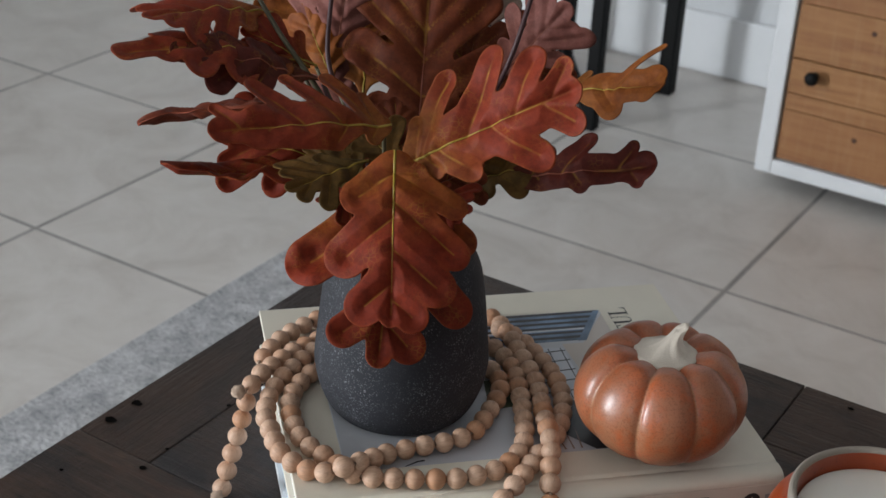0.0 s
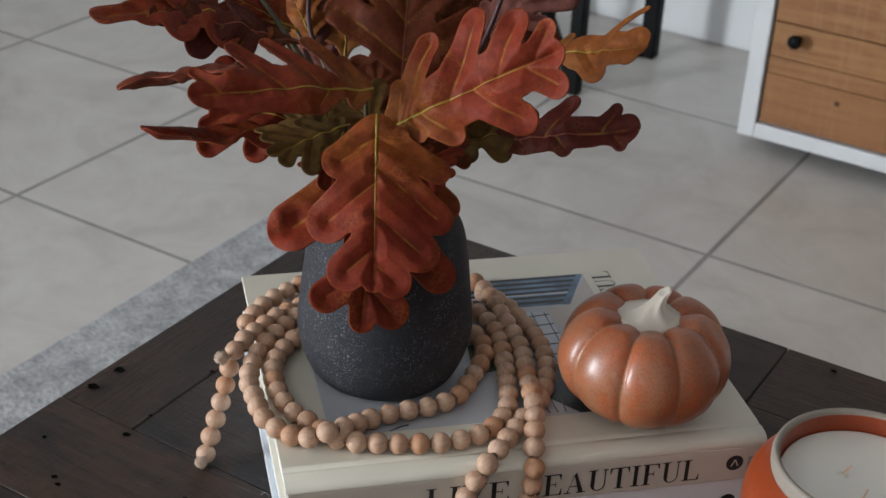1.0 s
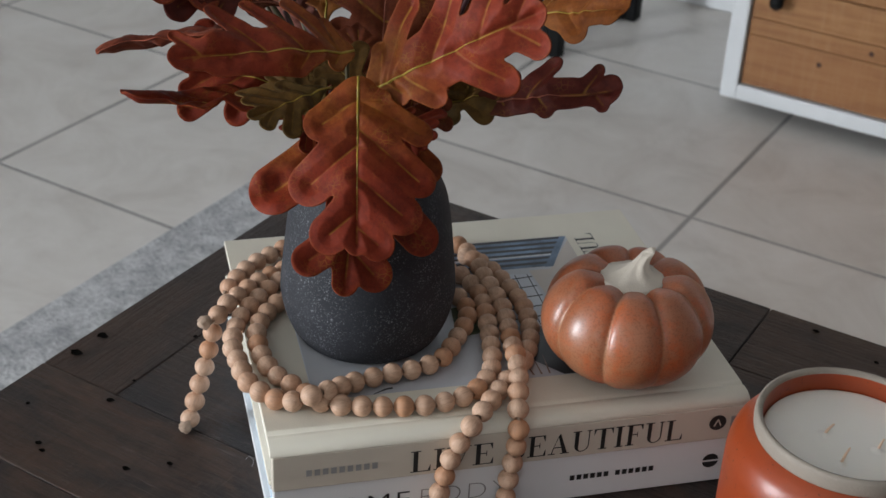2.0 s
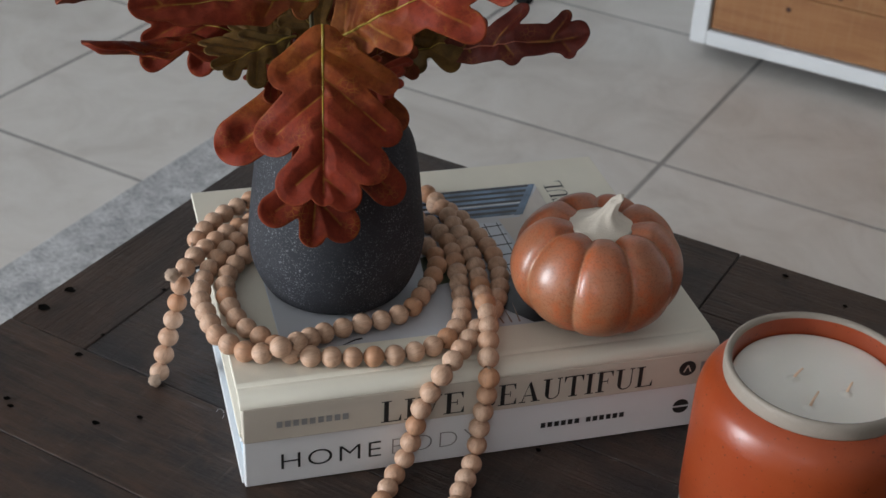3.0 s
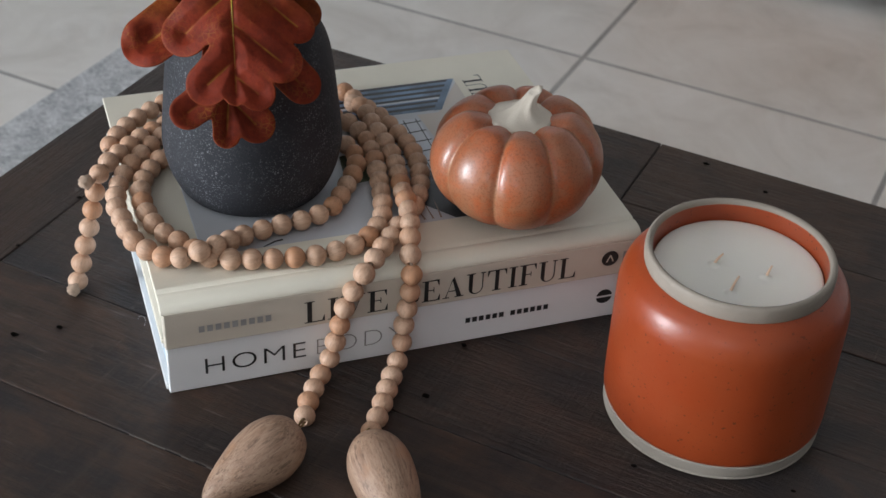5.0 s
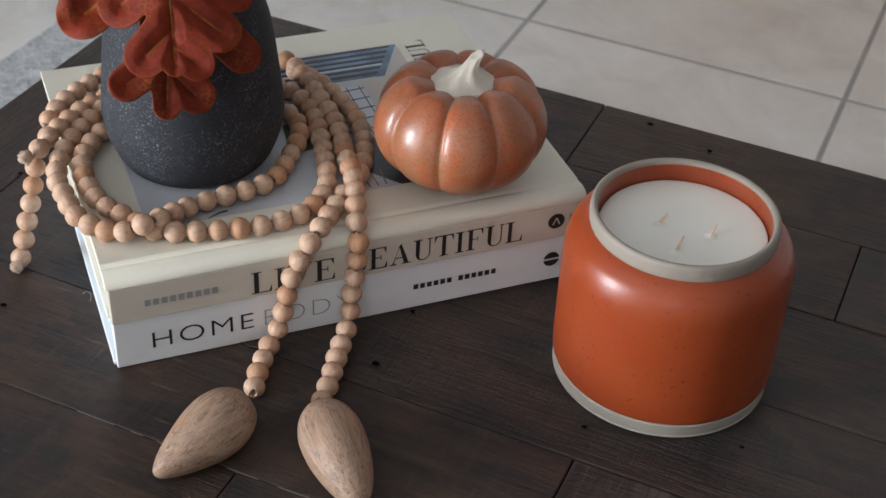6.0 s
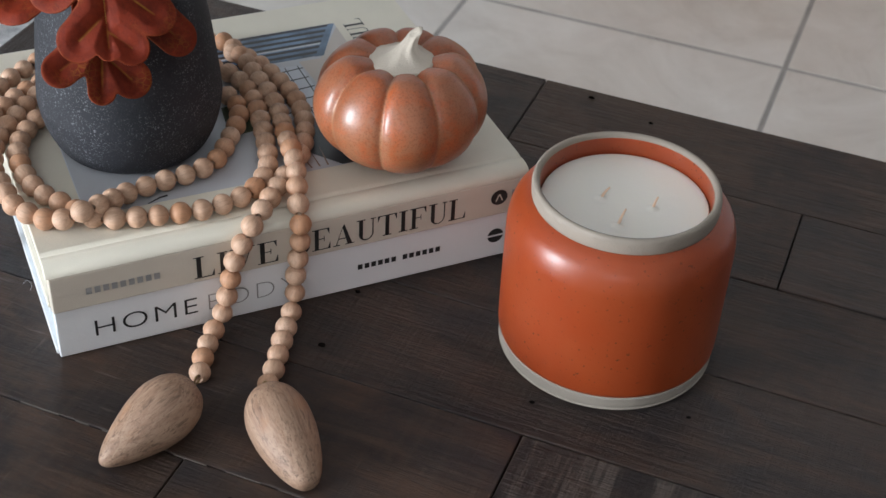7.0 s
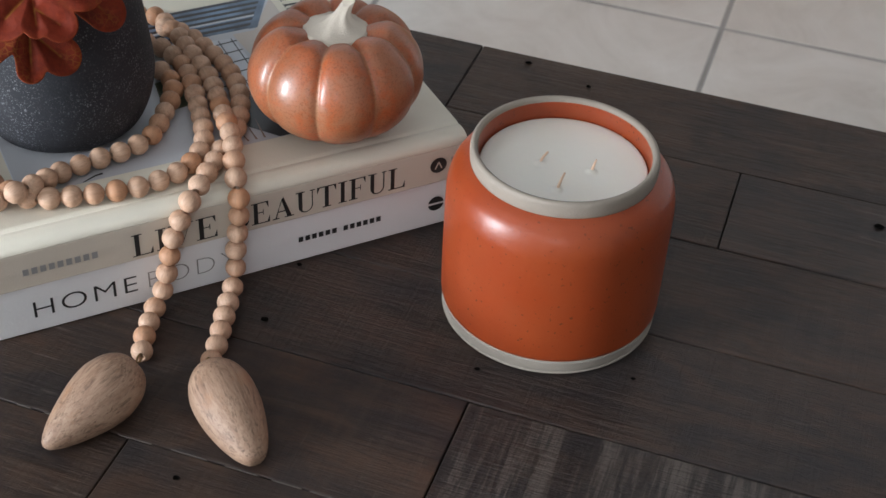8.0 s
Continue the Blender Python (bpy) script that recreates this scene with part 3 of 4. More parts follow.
def bars(n, x, z, width, height, material, parent):
    """Unreadable or private wording as plain bars."""
    for k in range(n):
        w = width / n
        bm = box(0, w * 0.68, 0, height, 0, 0.0001)
        part("wording_bar", bm, material, parent, smooth=False, m=on_spine(x + k * w, z, parent))


LIVE = TOP + 0.0340
HAIR, STEM = 0.045, 0.165   # thin and thick strokes of the serif capitals, whose height is 1


def arc(cx, cy, rx, ry, a0, a1, thin, thick, n=18):
    """A bowl: a curved stroke, thickest where it stands upright."""
    rim = []
    for k in range(n + 1):
        a = radians(a0 + (a1 - a0) * k / n)
        w = thin + (thick - thin) * abs(math.cos(a)) ** 1.6
        rim.append(((cx + rx * math.cos(a), cy + ry * math.sin(a)), (cx + (rx - w) * math.cos(a), cy + (ry - min(w, thin * 1.2)) * math.sin(a))))
    return [(p[0], q[0], q[1], p[1]) for p, q in zip(rim, rim[1:])]


def bar(x0, x1, y0, y1):
    return [((x0, y0), (x1, y0), (x1, y1), (x0, y1))]


def beak(x, y, d, side):
    """The pointed end of a thin arm."""
    return [((x, y), (x - side * 0.10, y), (x - side * 0.015, y + d), (x, y + d))]


def serif_capital(c):
    """The strokes of one capital as four-cornered pieces, and its width."""
    h, w = HAIR, STEM
    x = 0.10
    stem = bar(x, x + w, h, 1 - h)
    foot, head = bar(0, 2 * x + w, 0, h), bar(0, 2 * x + w, 1 - h, 1)
    if c == "I":
        return stem + foot + head, 2 * x + w
    if c == "L":
        return stem + bar(0, 0.72, 0, h) + head + beak(0.72, h, 0.26, 1), 0.74
    if c == "T":
        m = 0.40
        return bar(m - w / 2, m + w / 2, h, 1 - h) + bar(m - w / 2 - x, m + w / 2 + x, 0, h) + bar(0, 0.8, 1 - h, 1) + beak(0.8, 1 - h, -0.24, 1) + beak(0, 1 - h, -0.24, -1), 0.8
    if c in "EF":
        arm = bar(x + w, 0.50, 0.5, 0.5 + h) + bar(0.47, 0.50, 0.40, 0.5) + bar(0.47, 0.50, 0.5 + h, 0.65)
        top = bar(0, 0.70, 1 - h, 1) + beak(0.70, 1 - h, -0.24, 1)
        low = bar(0, 0.74, 0, h) + beak(0.74, h, 0.26, 1) if c == "E" else foot
        return stem + arm + top + low, 0.76 if c == "E" else 0.72
    if c in "VA":
        v = [((0.10, 1 - h), (0.29, 1 - h), (0.50, 0.13), (0.42, 0.0)), ((0.42, 0.0), (0.50, 0.13), (0.72, 1 - h), (0.765, 1 - h))]
        v += bar(0, 0.38, 1 - h, 1) + bar(0.60, 0.88, 1 - h, 1)
        if c == "A":
            v = [tuple((0.88 - px, 1 - py) for px, py in q) for q in v] + bar(0.245, 0.53, 0.30, 0.30 + h)
        return v, 0.88
    if c == "U":
        rx = 0.30
        return bar(x, x + w, 0.31, 1 - h) + head + arc(x + rx, 0.31, rx, 0.32, 180, 270, h, w) + arc(x + rx, 0.31, rx, 0.32, 270, 360, h, h) + bar(x + 2 * rx - h, x + 2 * rx, 0.31, 1 - h) \
            + bar(x + 2 * rx - 0.12, x + 2 * rx + 0.09, 1 - h, 1), x + 2 * rx + 0.09
    if c == "B":
        xs = x + w
        return stem + bar(0, 0.42, 0, h) + bar(0, 0.38, 1 - h, 1) + bar(xs, 0.42, 0.51, 0.51 + h) + arc(0.38, 0.775, 0.27, 0.225, -78, 90, h, w) + arc(0.42, 0.277, 0.32, 0.277, -90, 82, h, w), 0.76


def serif_words(text, width, height, material, parent, m, label, gap=0.09):
    """Words in serif capitals with strong thick and thin strokes, fitted into width and height."""
    bm, at = bmesh.new(), 0.0
    for c in text:
        quads, wide = serif_capital(c)
        for k, q in enumerate(quads):
            bm.faces.new([bm.verts.new((at + px, py, 0.0)) for px, py in q])
        at += wide + gap
    for v in bm.verts:
        v.co = Vector((v.co.x / (at - gap) * width, v.co.y * height, 0))
    for f in bm.faces:
        f.normal_update()
        if f.normal.z < 0:
            f.normal_flip()
    return part("lettering", bm, material, parent, label, smooth=False, m=m)


LIVE = TOP + 0.0340
serif_words("LIVE", 0.049, 0.0150, INK, upper, on_spine(0.0795, 0.4772 - LIVE, upper), "black serif title lettering")
serif_words("BEAUTIFUL", 0.1085, 0.0150, INK, upper, on_spine(0.1360, 0.4780 - LIVE, upper), "black serif title lettering")
bars(9, 0.020, 0.4835 - LIVE, 0.042, 0.0042, GREY_INK, upper)
lettering("HOME", 0.058, 0.0112, INK, lower, on_spine(0.022, 0.4505 - TOP, lower), label="black title lettering")
lettering("BODY", 0.052, 0.0112, GREY_INK, lower, on_spine(0.0865, 0.4505 - TOP, lower), label="thin grey title lettering", thin=True)
bars(6, 0.177, 0.4545 - TOP, 0.0255, 0.0036, INK, lower)
bars(6, 0.2055, 0.4545 - TOP, 0.0255, 0.0036, INK, lower)


def disc(r, material, parent, m, name, cut=False):
    bm = bmesh.new()
    for a, b in (((-1, -0.12), (0.12, 1.0)) if cut else ((-1, 1),)):
        pts = [(r * math.cos(k * math.pi / 24), r * math.sin(k * math.pi / 24)) for k in range(48)]
        pts = [p for p in pts if a * r <= p[1] <= b * r] if cut else pts
        pts.sort(key=lambda p: math.atan2(p[1] - (a + b) / 2 * r, p[0]))
        bm.faces.new([bm.verts.new((*p, 0)) for p in pts])
    bmesh.ops.recalc_face_normals(bm, faces=list(bm.faces))
    return part(name, bm, material, parent, "round black publisher mark", smooth=False, m=m)


disc(0.0054, INK, upper, on_spine(0.2662, 0.4874 - LIVE, upper), "mark")
disc(0.0052, INK, lower, on_spine(0.2665, 0.4565 - TOP, lower), "mark", cut=True)
for lean in (-24, 24):
    part("mark_stroke", box(-0.0004, 0.0004, -0.0026, 0.0026, 0.0001, 0.0002), SPINE_CLOTH, upper, "pale stroke in the round mark", smooth=False,
         m=on_spine(0.2662 + (0.0011 if lean > 0 else -0.0011), 0.4874 - LIVE, upper) @ pose(0, 0, 0, 0, 0, lean))
bm = box(0, 0.0032, 0, 0.010, 0, 0.0001)
part("wording_bar", bm, GREY_INK, upper, smooth=False, m=on_spine(0.2745, 0.4812 - LIVE, upper))


def cover_photo():
    """The printed photograph on the cover: a pale room under a glazed roof, in plain shapes."""
    pale, blue = plain("print_pale_grey", (0.50, 0.51, 0.54), 0.35, 0.10, 20), plain("print_blue_glass", (0.13, 0.20, 0.30), 0.35, 0.75, 180)
    dark, warm = plain("print_black", (0.022, 0.022, 0.026), 0.35, 0.2, 30), plain("print_warm_wall", (0.52, 0.46, 0.41), 0.35, 0.08, 25)
    light, brown = plain("print_white_panes", (0.60, 0.63, 0.68), 0.35, 0.18, 35), plain("print_brown", (0.20, 0.12, 0.08), 0.35, 0.3, 40)
    top = 0.0305
    x0, x1, y0, y1 = 0.031, 0.2335, 0.036, 0.1955

    def quad(pts, material, lift, name="print"):
        bm = bmesh.new()
        bm.faces.new([bm.verts.new((x, y, top + lift)) for x, y in pts])
        bmesh.ops.recalc_face_normals(bm, faces=list(bm.faces))
        return part(name, bm, material, upper, smooth=False)

    quad([(x0, y0), (x1, y0), (x1, y1), (x0, y1)], pale, 0.00012, "photograph")
    quad([(0.06, 0.158), (0.212, 0.158), (0.2325, 0.1945), (0.06, 0.1945)], blue, 0.0002)
    for k in range(6):
        y = 0.161 + k * 0.0062
        quad([(0.06, y), (0.214 + k * 0.0033, y), (0.2157 + k * 0.0033, y + 0.0030), (0.06, y + 0.0030)], dark, 0.0003)
    quad([(0.06, 0.1715), (0.219, 0.1715), (0.220, 0.175), (0.06, 0.175)], light, 0.00028)
    quad([(0.207, 0.157), (0.213, 0.157), (0.2335, 0.1945), (0.229, 0.1945)], blue, 0.00034)
    quad([(0.198, 0.12), (0.2335, 0.12), (0.2335, 0.190), (0.210, 0.1545), (0.195, 0.1545)], warm, 0.00026)
    quad([(0.150, 0.090), (0.196, 0.090), (0.194, 0.150), (0.150, 0.156)], light, 0.00022)
    for k in range(5):
        x = 0.158 + k * 0.0085
        quad([(x, 0.09), (x + 0.0007, 0.09), (x + 0.0007, 0.15), (x, 0.15)], dark, 0.0003)
        y = 0.096 + k * 0.0115
        quad([(0.15, y), (0.195, y + 0.004), (0.195, y + 0.0052), (0.15, y + 0.0012)], dark, 0.00036)
    quad([(0.164, 0.058), (0.182, 0.0362), (0.226, 0.0362), (0.226, 0.09), (0.170, 0.088)], dark, 0.0003)
    quad([(0.128, 0.085), (0.150, 0.088), (0.150, 0.120), (0.132, 0.118)], plain("print_green", (0.10, 0.12, 0.07), 0.35, 0.5, 60), 0.0002)
    for k in range(4):
        x = 0.158 + k * 0.005
        quad([(x, 0.0385), (x + 0.0012, 0.0385), (x - 0.004 + k * 0.002, 0.060)], brown, 0.00034)
    quad([(0.0655, 0.0365), (0.0735, 0.0405), (0.0780, 0.0412), (0.0780, 0.0395), (0.0740, 0.0392), (0.0660, 0.0360)], dark, 0.0003)
    quad([(0.031, 0.036), (0.0315, 0.036), (0.0315, 0.1955), (0.031, 0.1955)], light, 0.0002)


cover_photo()
serif_words("BEAUTIFUL", 0.100, 0.0135, INK, upper, pose(0.2525, 0.0965, 0.0307, 0, 0, 90), "black serif cover title")


# ---- vase ----
def vase():
    v = thing("vase", pose(0.0735, 0.1050, COVER), "matt black speckled stoneware vase standing on the books", "vase")
    outer = smooth_profile([(0.0, 0.0008), (0.030, 0.0006), (0.0402, 0.0018), (0.0452, 0.0062), (0.0503, 0.018), (0.0528, 0.030), (0.0530, 0.038), (0.0508, 0.060), (0.0482, 0.082),
                            (0.0452, 0.097), (0.0405, 0.1065), (0.0372, 0.1095), (0.0362, 0.113), (0.0360, 0.1155), (0.0345, 0.1168), (0.0325, 0.1155)], 5)
    inner = smooth_profile([(0.0325, 0.1155), (0.0325, 0.108), (0.040, 0.095), (0.046, 0.06), (0.046, 0.03), (0.03, 0.012), (0.0, 0.010)], 3)
    cut = max(k for k, p in enumerate(outer) if p[1] < 0.109 and k < len(outer) - 12)
    part("body", lathe(outer[:cut + 1], 96), VASE_STONE, v)
    part("rim", lathe(outer[cut:], 96), VASE_STONE, v, "narrow rounded rim")
    part("lining", lathe(inner, 96), VASE_STONE, v, "dark bare inner wall")


vase()


# ---- pumpkin ----
def pumpkin():
    p = thing("pumpkin", pose(0.2175, 0.0409, COVER), "glazed terracotta-orange ceramic pumpkin with a bare clay stalk", "pumpkin ornament")
    bm = bmesh.new()
    rib_l, along_l = bm.verts.layers.float.new("rib"), bm.verts.layers.float.new("along")
    lobes, n, m, half, R = 9, 270, 48, 0.0350, 0.0514
    rings = []
    offsets = [0.10, -0.05, 0.08, -0.10, 0.04, -0.06, 0.1, 0.0, -0.08, 0.05]
    for j in range(m + 1):
        ph = -math.pi / 2 + math.pi * j / m
        ring = []
        for i in range(n):
            a = 2 * math.pi * i / n
            x = (a / (2 * math.pi) * lobes + 0.14) % lobes
            k = int(x)
            f = x - k
            groove = 0.88 * abs(2 * f - 1) ** 3.0 + 0.12 * abs(2 * f - 1) ** 10
            c, s = math.cos(ph), math.sin(ph)
            r = R * max(c, 0.0) ** 0.72 * (1 - 0.070 * groove * max(c, 0) ** 0.3 + 0.012 * offsets[k] * 10 * (1 - groove))
            z = half + half * (abs(s) ** 1.02) * (1 if s > 0 else -1)
            if s > 0:
                dip = max(0.0, 1 - r / (R * 0.62)) ** 1.2
                z -= 0.0165 * dip + 0.0034 * groove * s * min(1.0, r / (R * 0.5))
            else:
                z = max(z, 0.0004)
            v = bm.verts.new((r * math.cos(a), r * math.sin(a), z))
            v[rib_l] = min(f, 1 - f) * 2
            v[along_l] = j / m
            ring.append(v)
        rings.append(ring)
    for a, b in zip(rings, rings[1:]):
        for i in range(n):
            bm.faces.new((a[i], a[(i + 1) % n], b[(i + 1) % n], b[i]))
    bmesh.ops.remove_doubles(bm, verts=list(bm.verts), dist=1e-6)
    part("body", bm, PUMPKIN_GLAZE, p)
    # fluted stalk that flares onto the top and leans, with a low rounded skirt
    bm = bmesh.new()
    rings = [[bm.verts.new((0.0186 * math.cos(2 * math.pi * i / 80), 0.0186 * math.sin(2 * math.pi * i / 80), 0.0585)) for i in range(80)]]
    steps = 26
    for j in range(steps + 1):
        t = j / steps
        r = 0.0044 + 0.0143 * (1 - t) ** 3.2 - 0.0004 * t
        if t > 0.93:
            r *= math.sqrt(max(0.02, 1 - ((t - 0.93) / 0.07) ** 2))
        cx, cy = 0.0105 * t ** 1.6, 0.0035 * t ** 1.6
        z = 0.0624 + 0.0147 * t ** 1.15
        ring = []
        for i in range(80):
            a = 2 * math.pi * i / 80
            rr = r * (1 + 0.15 * math.sqrt(max(0.0, t * (1 - 0.8 * t))) * math.cos(6 * (a + 1.1 * t)))
            ring.append(bm.verts.new((cx + rr * math.cos(a), cy + rr * math.sin(a), z + 0.002 * t * math.cos(a))))
        rings.append(ring)
    for a, b in zip(rings, rings[1:]):
        for i in range(80):
            bm.faces.new((a[i], a[(i + 1) % 80], b[(i + 1) % 80], b[i]))
    bm.faces.new(rings[-1])
    part("stalk", bm, STEM_CLAY, p, "bare pale clay stalk")


pumpkin()


# ---- candle ----
def candle():
    c = thing("candle", pose(0.2946, -0.0906, TOP), "orange ceramic jar candle with bare clay rim and base", "candle")
    base = smooth_profile([(0.0, 0.001), (0.056, 0.0008), (0.0606, 0.002), (0.0614, 0.005), (0.0617, 0.0096)], 3) + [(0.0612, 0.0101), (0.057, 0.0101), (0.0, 0.0101)]
    part("foot", lathe(base, 128), STONE_CLAY, c, "bare clay foot band")
    body = smooth_profile([(0.0612, 0.0101), (0.0619, 0.011), (0.0624, 0.016), (0.0626, 0.045), (0.0626, 0.074), (0.0620, 0.0842), (0.0594, 0.0925), (0.0550, 0.0975), (0.0506, 0.1003)], 6)
    part("jar", lathe(body, 128), ORANGE_GLAZE, c, "satin orange glazed jar")
    rim = smooth_profile([(0.0500, 0.0998), (0.0507, 0.1012), (0.0509, 0.1062), (0.0503, 0.1088), (0.0488, 0.1096), (0.0472, 0.1088), (0.0466, 0.1070)], 4)
    part("rim", lathe(rim, 128), RIM_CLAY, c, "bare clay rim")
    inside = smooth_profile([(0.0466, 0.1070), (0.0464, 0.102), (0.0462, 0.092), (0.0462, 0.080)], 4)
    part("lining", lathe(inside, 128), ORANGE_GLAZE, c, "orange glazed inner wall")
    wax = smooth_profile([(0.0459, 0.0945), (0.0454, 0.0966), (0.0435, 0.0972), (0.030, 0.0967), (0.012, 0.0966), (0.0, 0.0966)], 4)
    part("wax", lathe(wax, 96), WAX, c, "creamy white wax")
    for x, y, dx, dy in ((-0.0105, 0.0076, 0.0065, 0.0028), (-0.0138, -0.0172, 0.0085, 0.0072), (0.0115, -0.0102, 0.0050, 0.0038)):
        # a flattened cotton wick, bent over, in a little mound of wax
        pts = spline([Vector((x, y, 0.0955)), Vector((x + dx * 0.2, y + dy * 0.2, 0.0978)), Vector((x + dx * 0.6, y + dy * 0.6, 0.0996)), Vector((x + dx, y + dy, 0.1004))], 5)
        part("wick", tube(pts, 0.0009, 8, 0.0005), WICK, c, "short unlit cotton wick")
        part("wax_mound", lathe(smooth_profile([(0.0042, 0.0), (0.0028, 0.0003), (0.0014, 0.0009), (0.0, 0.0011)], 3), 20), WAX, c, "small mound of wax", m=pose(x, y, 0.09655))
    return c


candle()


# ---- bead garland ----
BEAD, STEP = 0.0062, 0.01185


def garland():
    g = thing("bead_garland", pose(0, 0, TOP), "string of natural wooden beads coiled round the vase", "garland")
    prof = [(0.0014, -0.0056), (0.0022, -0.00585)]
    prof += [(BEAD * math.cos(a), 0.97 * BEAD * math.sin(a)) for a in [radians(-66 + 12 * k) for k in range(12)]]
    prof += [(0.0022, 0.00585), (0.0014, 0.0056), (0.0013, 0.003), (0.0013, -0.003), (0.0014, -0.0056)]
    bead = None
    rng = random.Random(11)
    z = COVER + BEAD - 0.0002
    strands = [
        [(0.075, 0.206, z), (0.045, 0.205, z), (0.032, 0.198, z), (0.018, 0.188, z), (0.007, 0.177, z), (-0.002, 0.164, z), (-0.010, 0.150, z)],
        [(0.060, 0.182, z), (0.042, 0.178, z), (0.031, 0.173, z), (0.019, 0.164, z + 0.001), (0.010, 0.155, z + 0.002), (0.001, 0.145, z + 0.003), (-0.008, 0.134, z + 0.004),
         (-0.016, 0.123, z + 0.003), (-0.0215, 0.1165, z + 0.001)],
        [(-0.0190, 0.1218, TOP + 0.0676), (-0.0203, 0.1207, TOP + 0.0618), (-0.0255, 0.1180, TOP + 0.0420), (-0.0318, 0.1145, TOP + 0.0230), (-0.0374, 0.1099, TOP + BEAD), (-0.0396, 0.1075, TOP + BEAD - 0.0008)],
        [(0.055, 0.168, z), (0.038, 0.165, z), (0.024, 0.158, z), (0.016, 0.148, z), (0.008, 0.138, z), (-0.004, 0.119, z), (-0.011, 0.094, z), (-0.0095, 0.074, z), (-0.0065, 0.053, z),
         (0.003, 0.038, z), (0.0115, 0.030, z + 0.001), (0.020, 0.0245, z + 0.005), (0.029, 0.025, z + 0.008), (0.041, 0.033, z + 0.004), (0.053, 0.0425, z), (0.073, 0.047, z),
         (0.092, 0.0495, z), (0.109, 0.057, z), (0.123, 0.076, z), (0.135, 0.096, z), (0.138, 0.112, z), (0.134, 0.128, z)],
        [(0.046, 0.150, z), (0.033, 0.143, z), (0.019, 0.131, z), (0.007, 0.111, z), (0.004, 0.089, z), (0.008, 0.063, z), (0.020, 0.043, z), (0.033, 0.0265, z), (0.049, 0.0205, z),
         (0.073, 0.0155, z), (0.095, 0.0140, z), (0.119, 0.021, z), (0.135, 0.040, z), (0.142, 0.065, z), (0.147, 0.093, z), (0.150, 0.124, z), (0.1435, 0.149, z), (0.130, 0.165, z)],
        [(0.138, 0.196, z), (0.152, 0.186, z), (0.157, 0.160, z + 0.002), (0.1575, 0.134, z + 0.003), (0.160, 0.106, z + 0.001), (0.158, 0.085, z + 0.001), (0.154, 0.063, z + 0.003),
         (0.150, 0.038, z + 0.007), (0.146, 0.020, z + 0.006), (0.141, 0.004, z + 0.002), (0.139, -0.0068, z - 0.005), (0.138, -0.0082, z - 0.020), (0.135, -0.0082, z - 0.043),
         (0.1335, -0.010, TOP + BEAD + 0.008), (0.128, -0.018, TOP + BEAD + 0.0005), (0.120, -0.031, TOP + BEAD), (0.106, -0.056, TOP + BEAD), (0.098, -0.0685, TOP + BEAD)],
        [(0.150, 0.175, z), (0.163, 0.157, z), (0.170, 0.134, z), (0.174, 0.109, z), (0.172, 0.084, z), (0.165, 0.062, z), (0.153, 0.040, z - 0.0002), (0.141, 0.028, z), (0.127, 0.010, z + 0.001),
         (0.1155, -0.003, z), (0.108, -0.0075, z - 0.007), (0.100, -0.0082, z - 0.022), (0.0945, -0.0085, z - 0.045), (0.0895, -0.0095, TOP + BEAD + 0.004), (0.084, -0.014, TOP + BEAD),
         (0.072, -0.034, TOP + BEAD), (0.0655, -0.0490, TOP + BEAD)],
    ]
    ends = []
    for s in strands:
        line = spline([Vector(p) - Vector((0, 0, TOP)) for p in s], 24)
        part("cord", tube(line[::6] + [line[-1]], 0.0011, 6), CORD, g, "thin jute cord")
        want, run = STEP / 2, 0.0
        for a, b in zip(line, line[1:]):
            d = (b - a).length
            while run + d >= want:
                p = a.lerp(b, (want - run) / d)
                m = aim(p, (b - a).normalized()) @ pose(0, 0, 0, rng.uniform(-7, 7), rng.uniform(-7, 7), rng.uniform(0, 360)) @ Matrix.Scale(rng.uniform(0.96, 1.03), 4)
                if bead is None:
                    bead = part("bead", lathe(prof, 20), BEAD_WOOD, g, m=m)
                else:
                    o = new("bead", bead.data)
                    o.parent, o.matrix_basis = g, m
                want += STEP * rng.uniform(0.985, 1.02)
            run += d
        ends.append(line[-1])

    def knot(p, r):
        bm = bmesh.new()
        bmesh.ops.create_icosphere(bm, subdivisions=3, radius=r)
        for v in bm.verts:
            v.co *= 1 + 0.28 * noise.noise(v.co * 420) + 0.10 * math.sin(v.co.z * 3200 + v.co.x * 1800)
        part("knot", bm, CORD, g, "frayed jute knot", m=pose(*p))

    knot((-0.0252, 0.1135, 0.0748), 0.0042)
    knot((ends[2].x - 0.0010, ends[2].y - 0.0030, 0.0045), 0.0040)

    def drop(head, tip, low, spin):
        """A turned teardrop that lies on the table."""
        head, tip = Vector(head), Vector(tip)
        L = (tip - head).length
        if low:
            pts = [(0.0, 0.0), (0.006, 0.0006), (0.0100, 0.0035), (0.0143, 0.0105), (0.0168, 0.020), (0.0172, 0.029), (0.0164, 0.040), (0.0142, 0.052), (0.0112, 0.063), (0.0076, 0.0715), (0.0042, 0.0758), (0, 0.0768)]
        else:
            pts = [(0.0, 0.0), (0.0065, 0.0006), (0.0108, 0.0035), (0.0150, 0.0105), (0.0172, 0.020), (0.0175, 0.0275), (0.0163, 0.038), (0.0137, 0.049), (0.0104, 0.060), (0.0068, 0.069), (0.0035, 0.0747), (0.0014, 0.0765), (0, 0.0768)]
        prof = smooth_profile([(a, b * L / 0.0768) for a, b in pts], 4)
        prof = [(max(0.0, a), b) for a, b in prof]
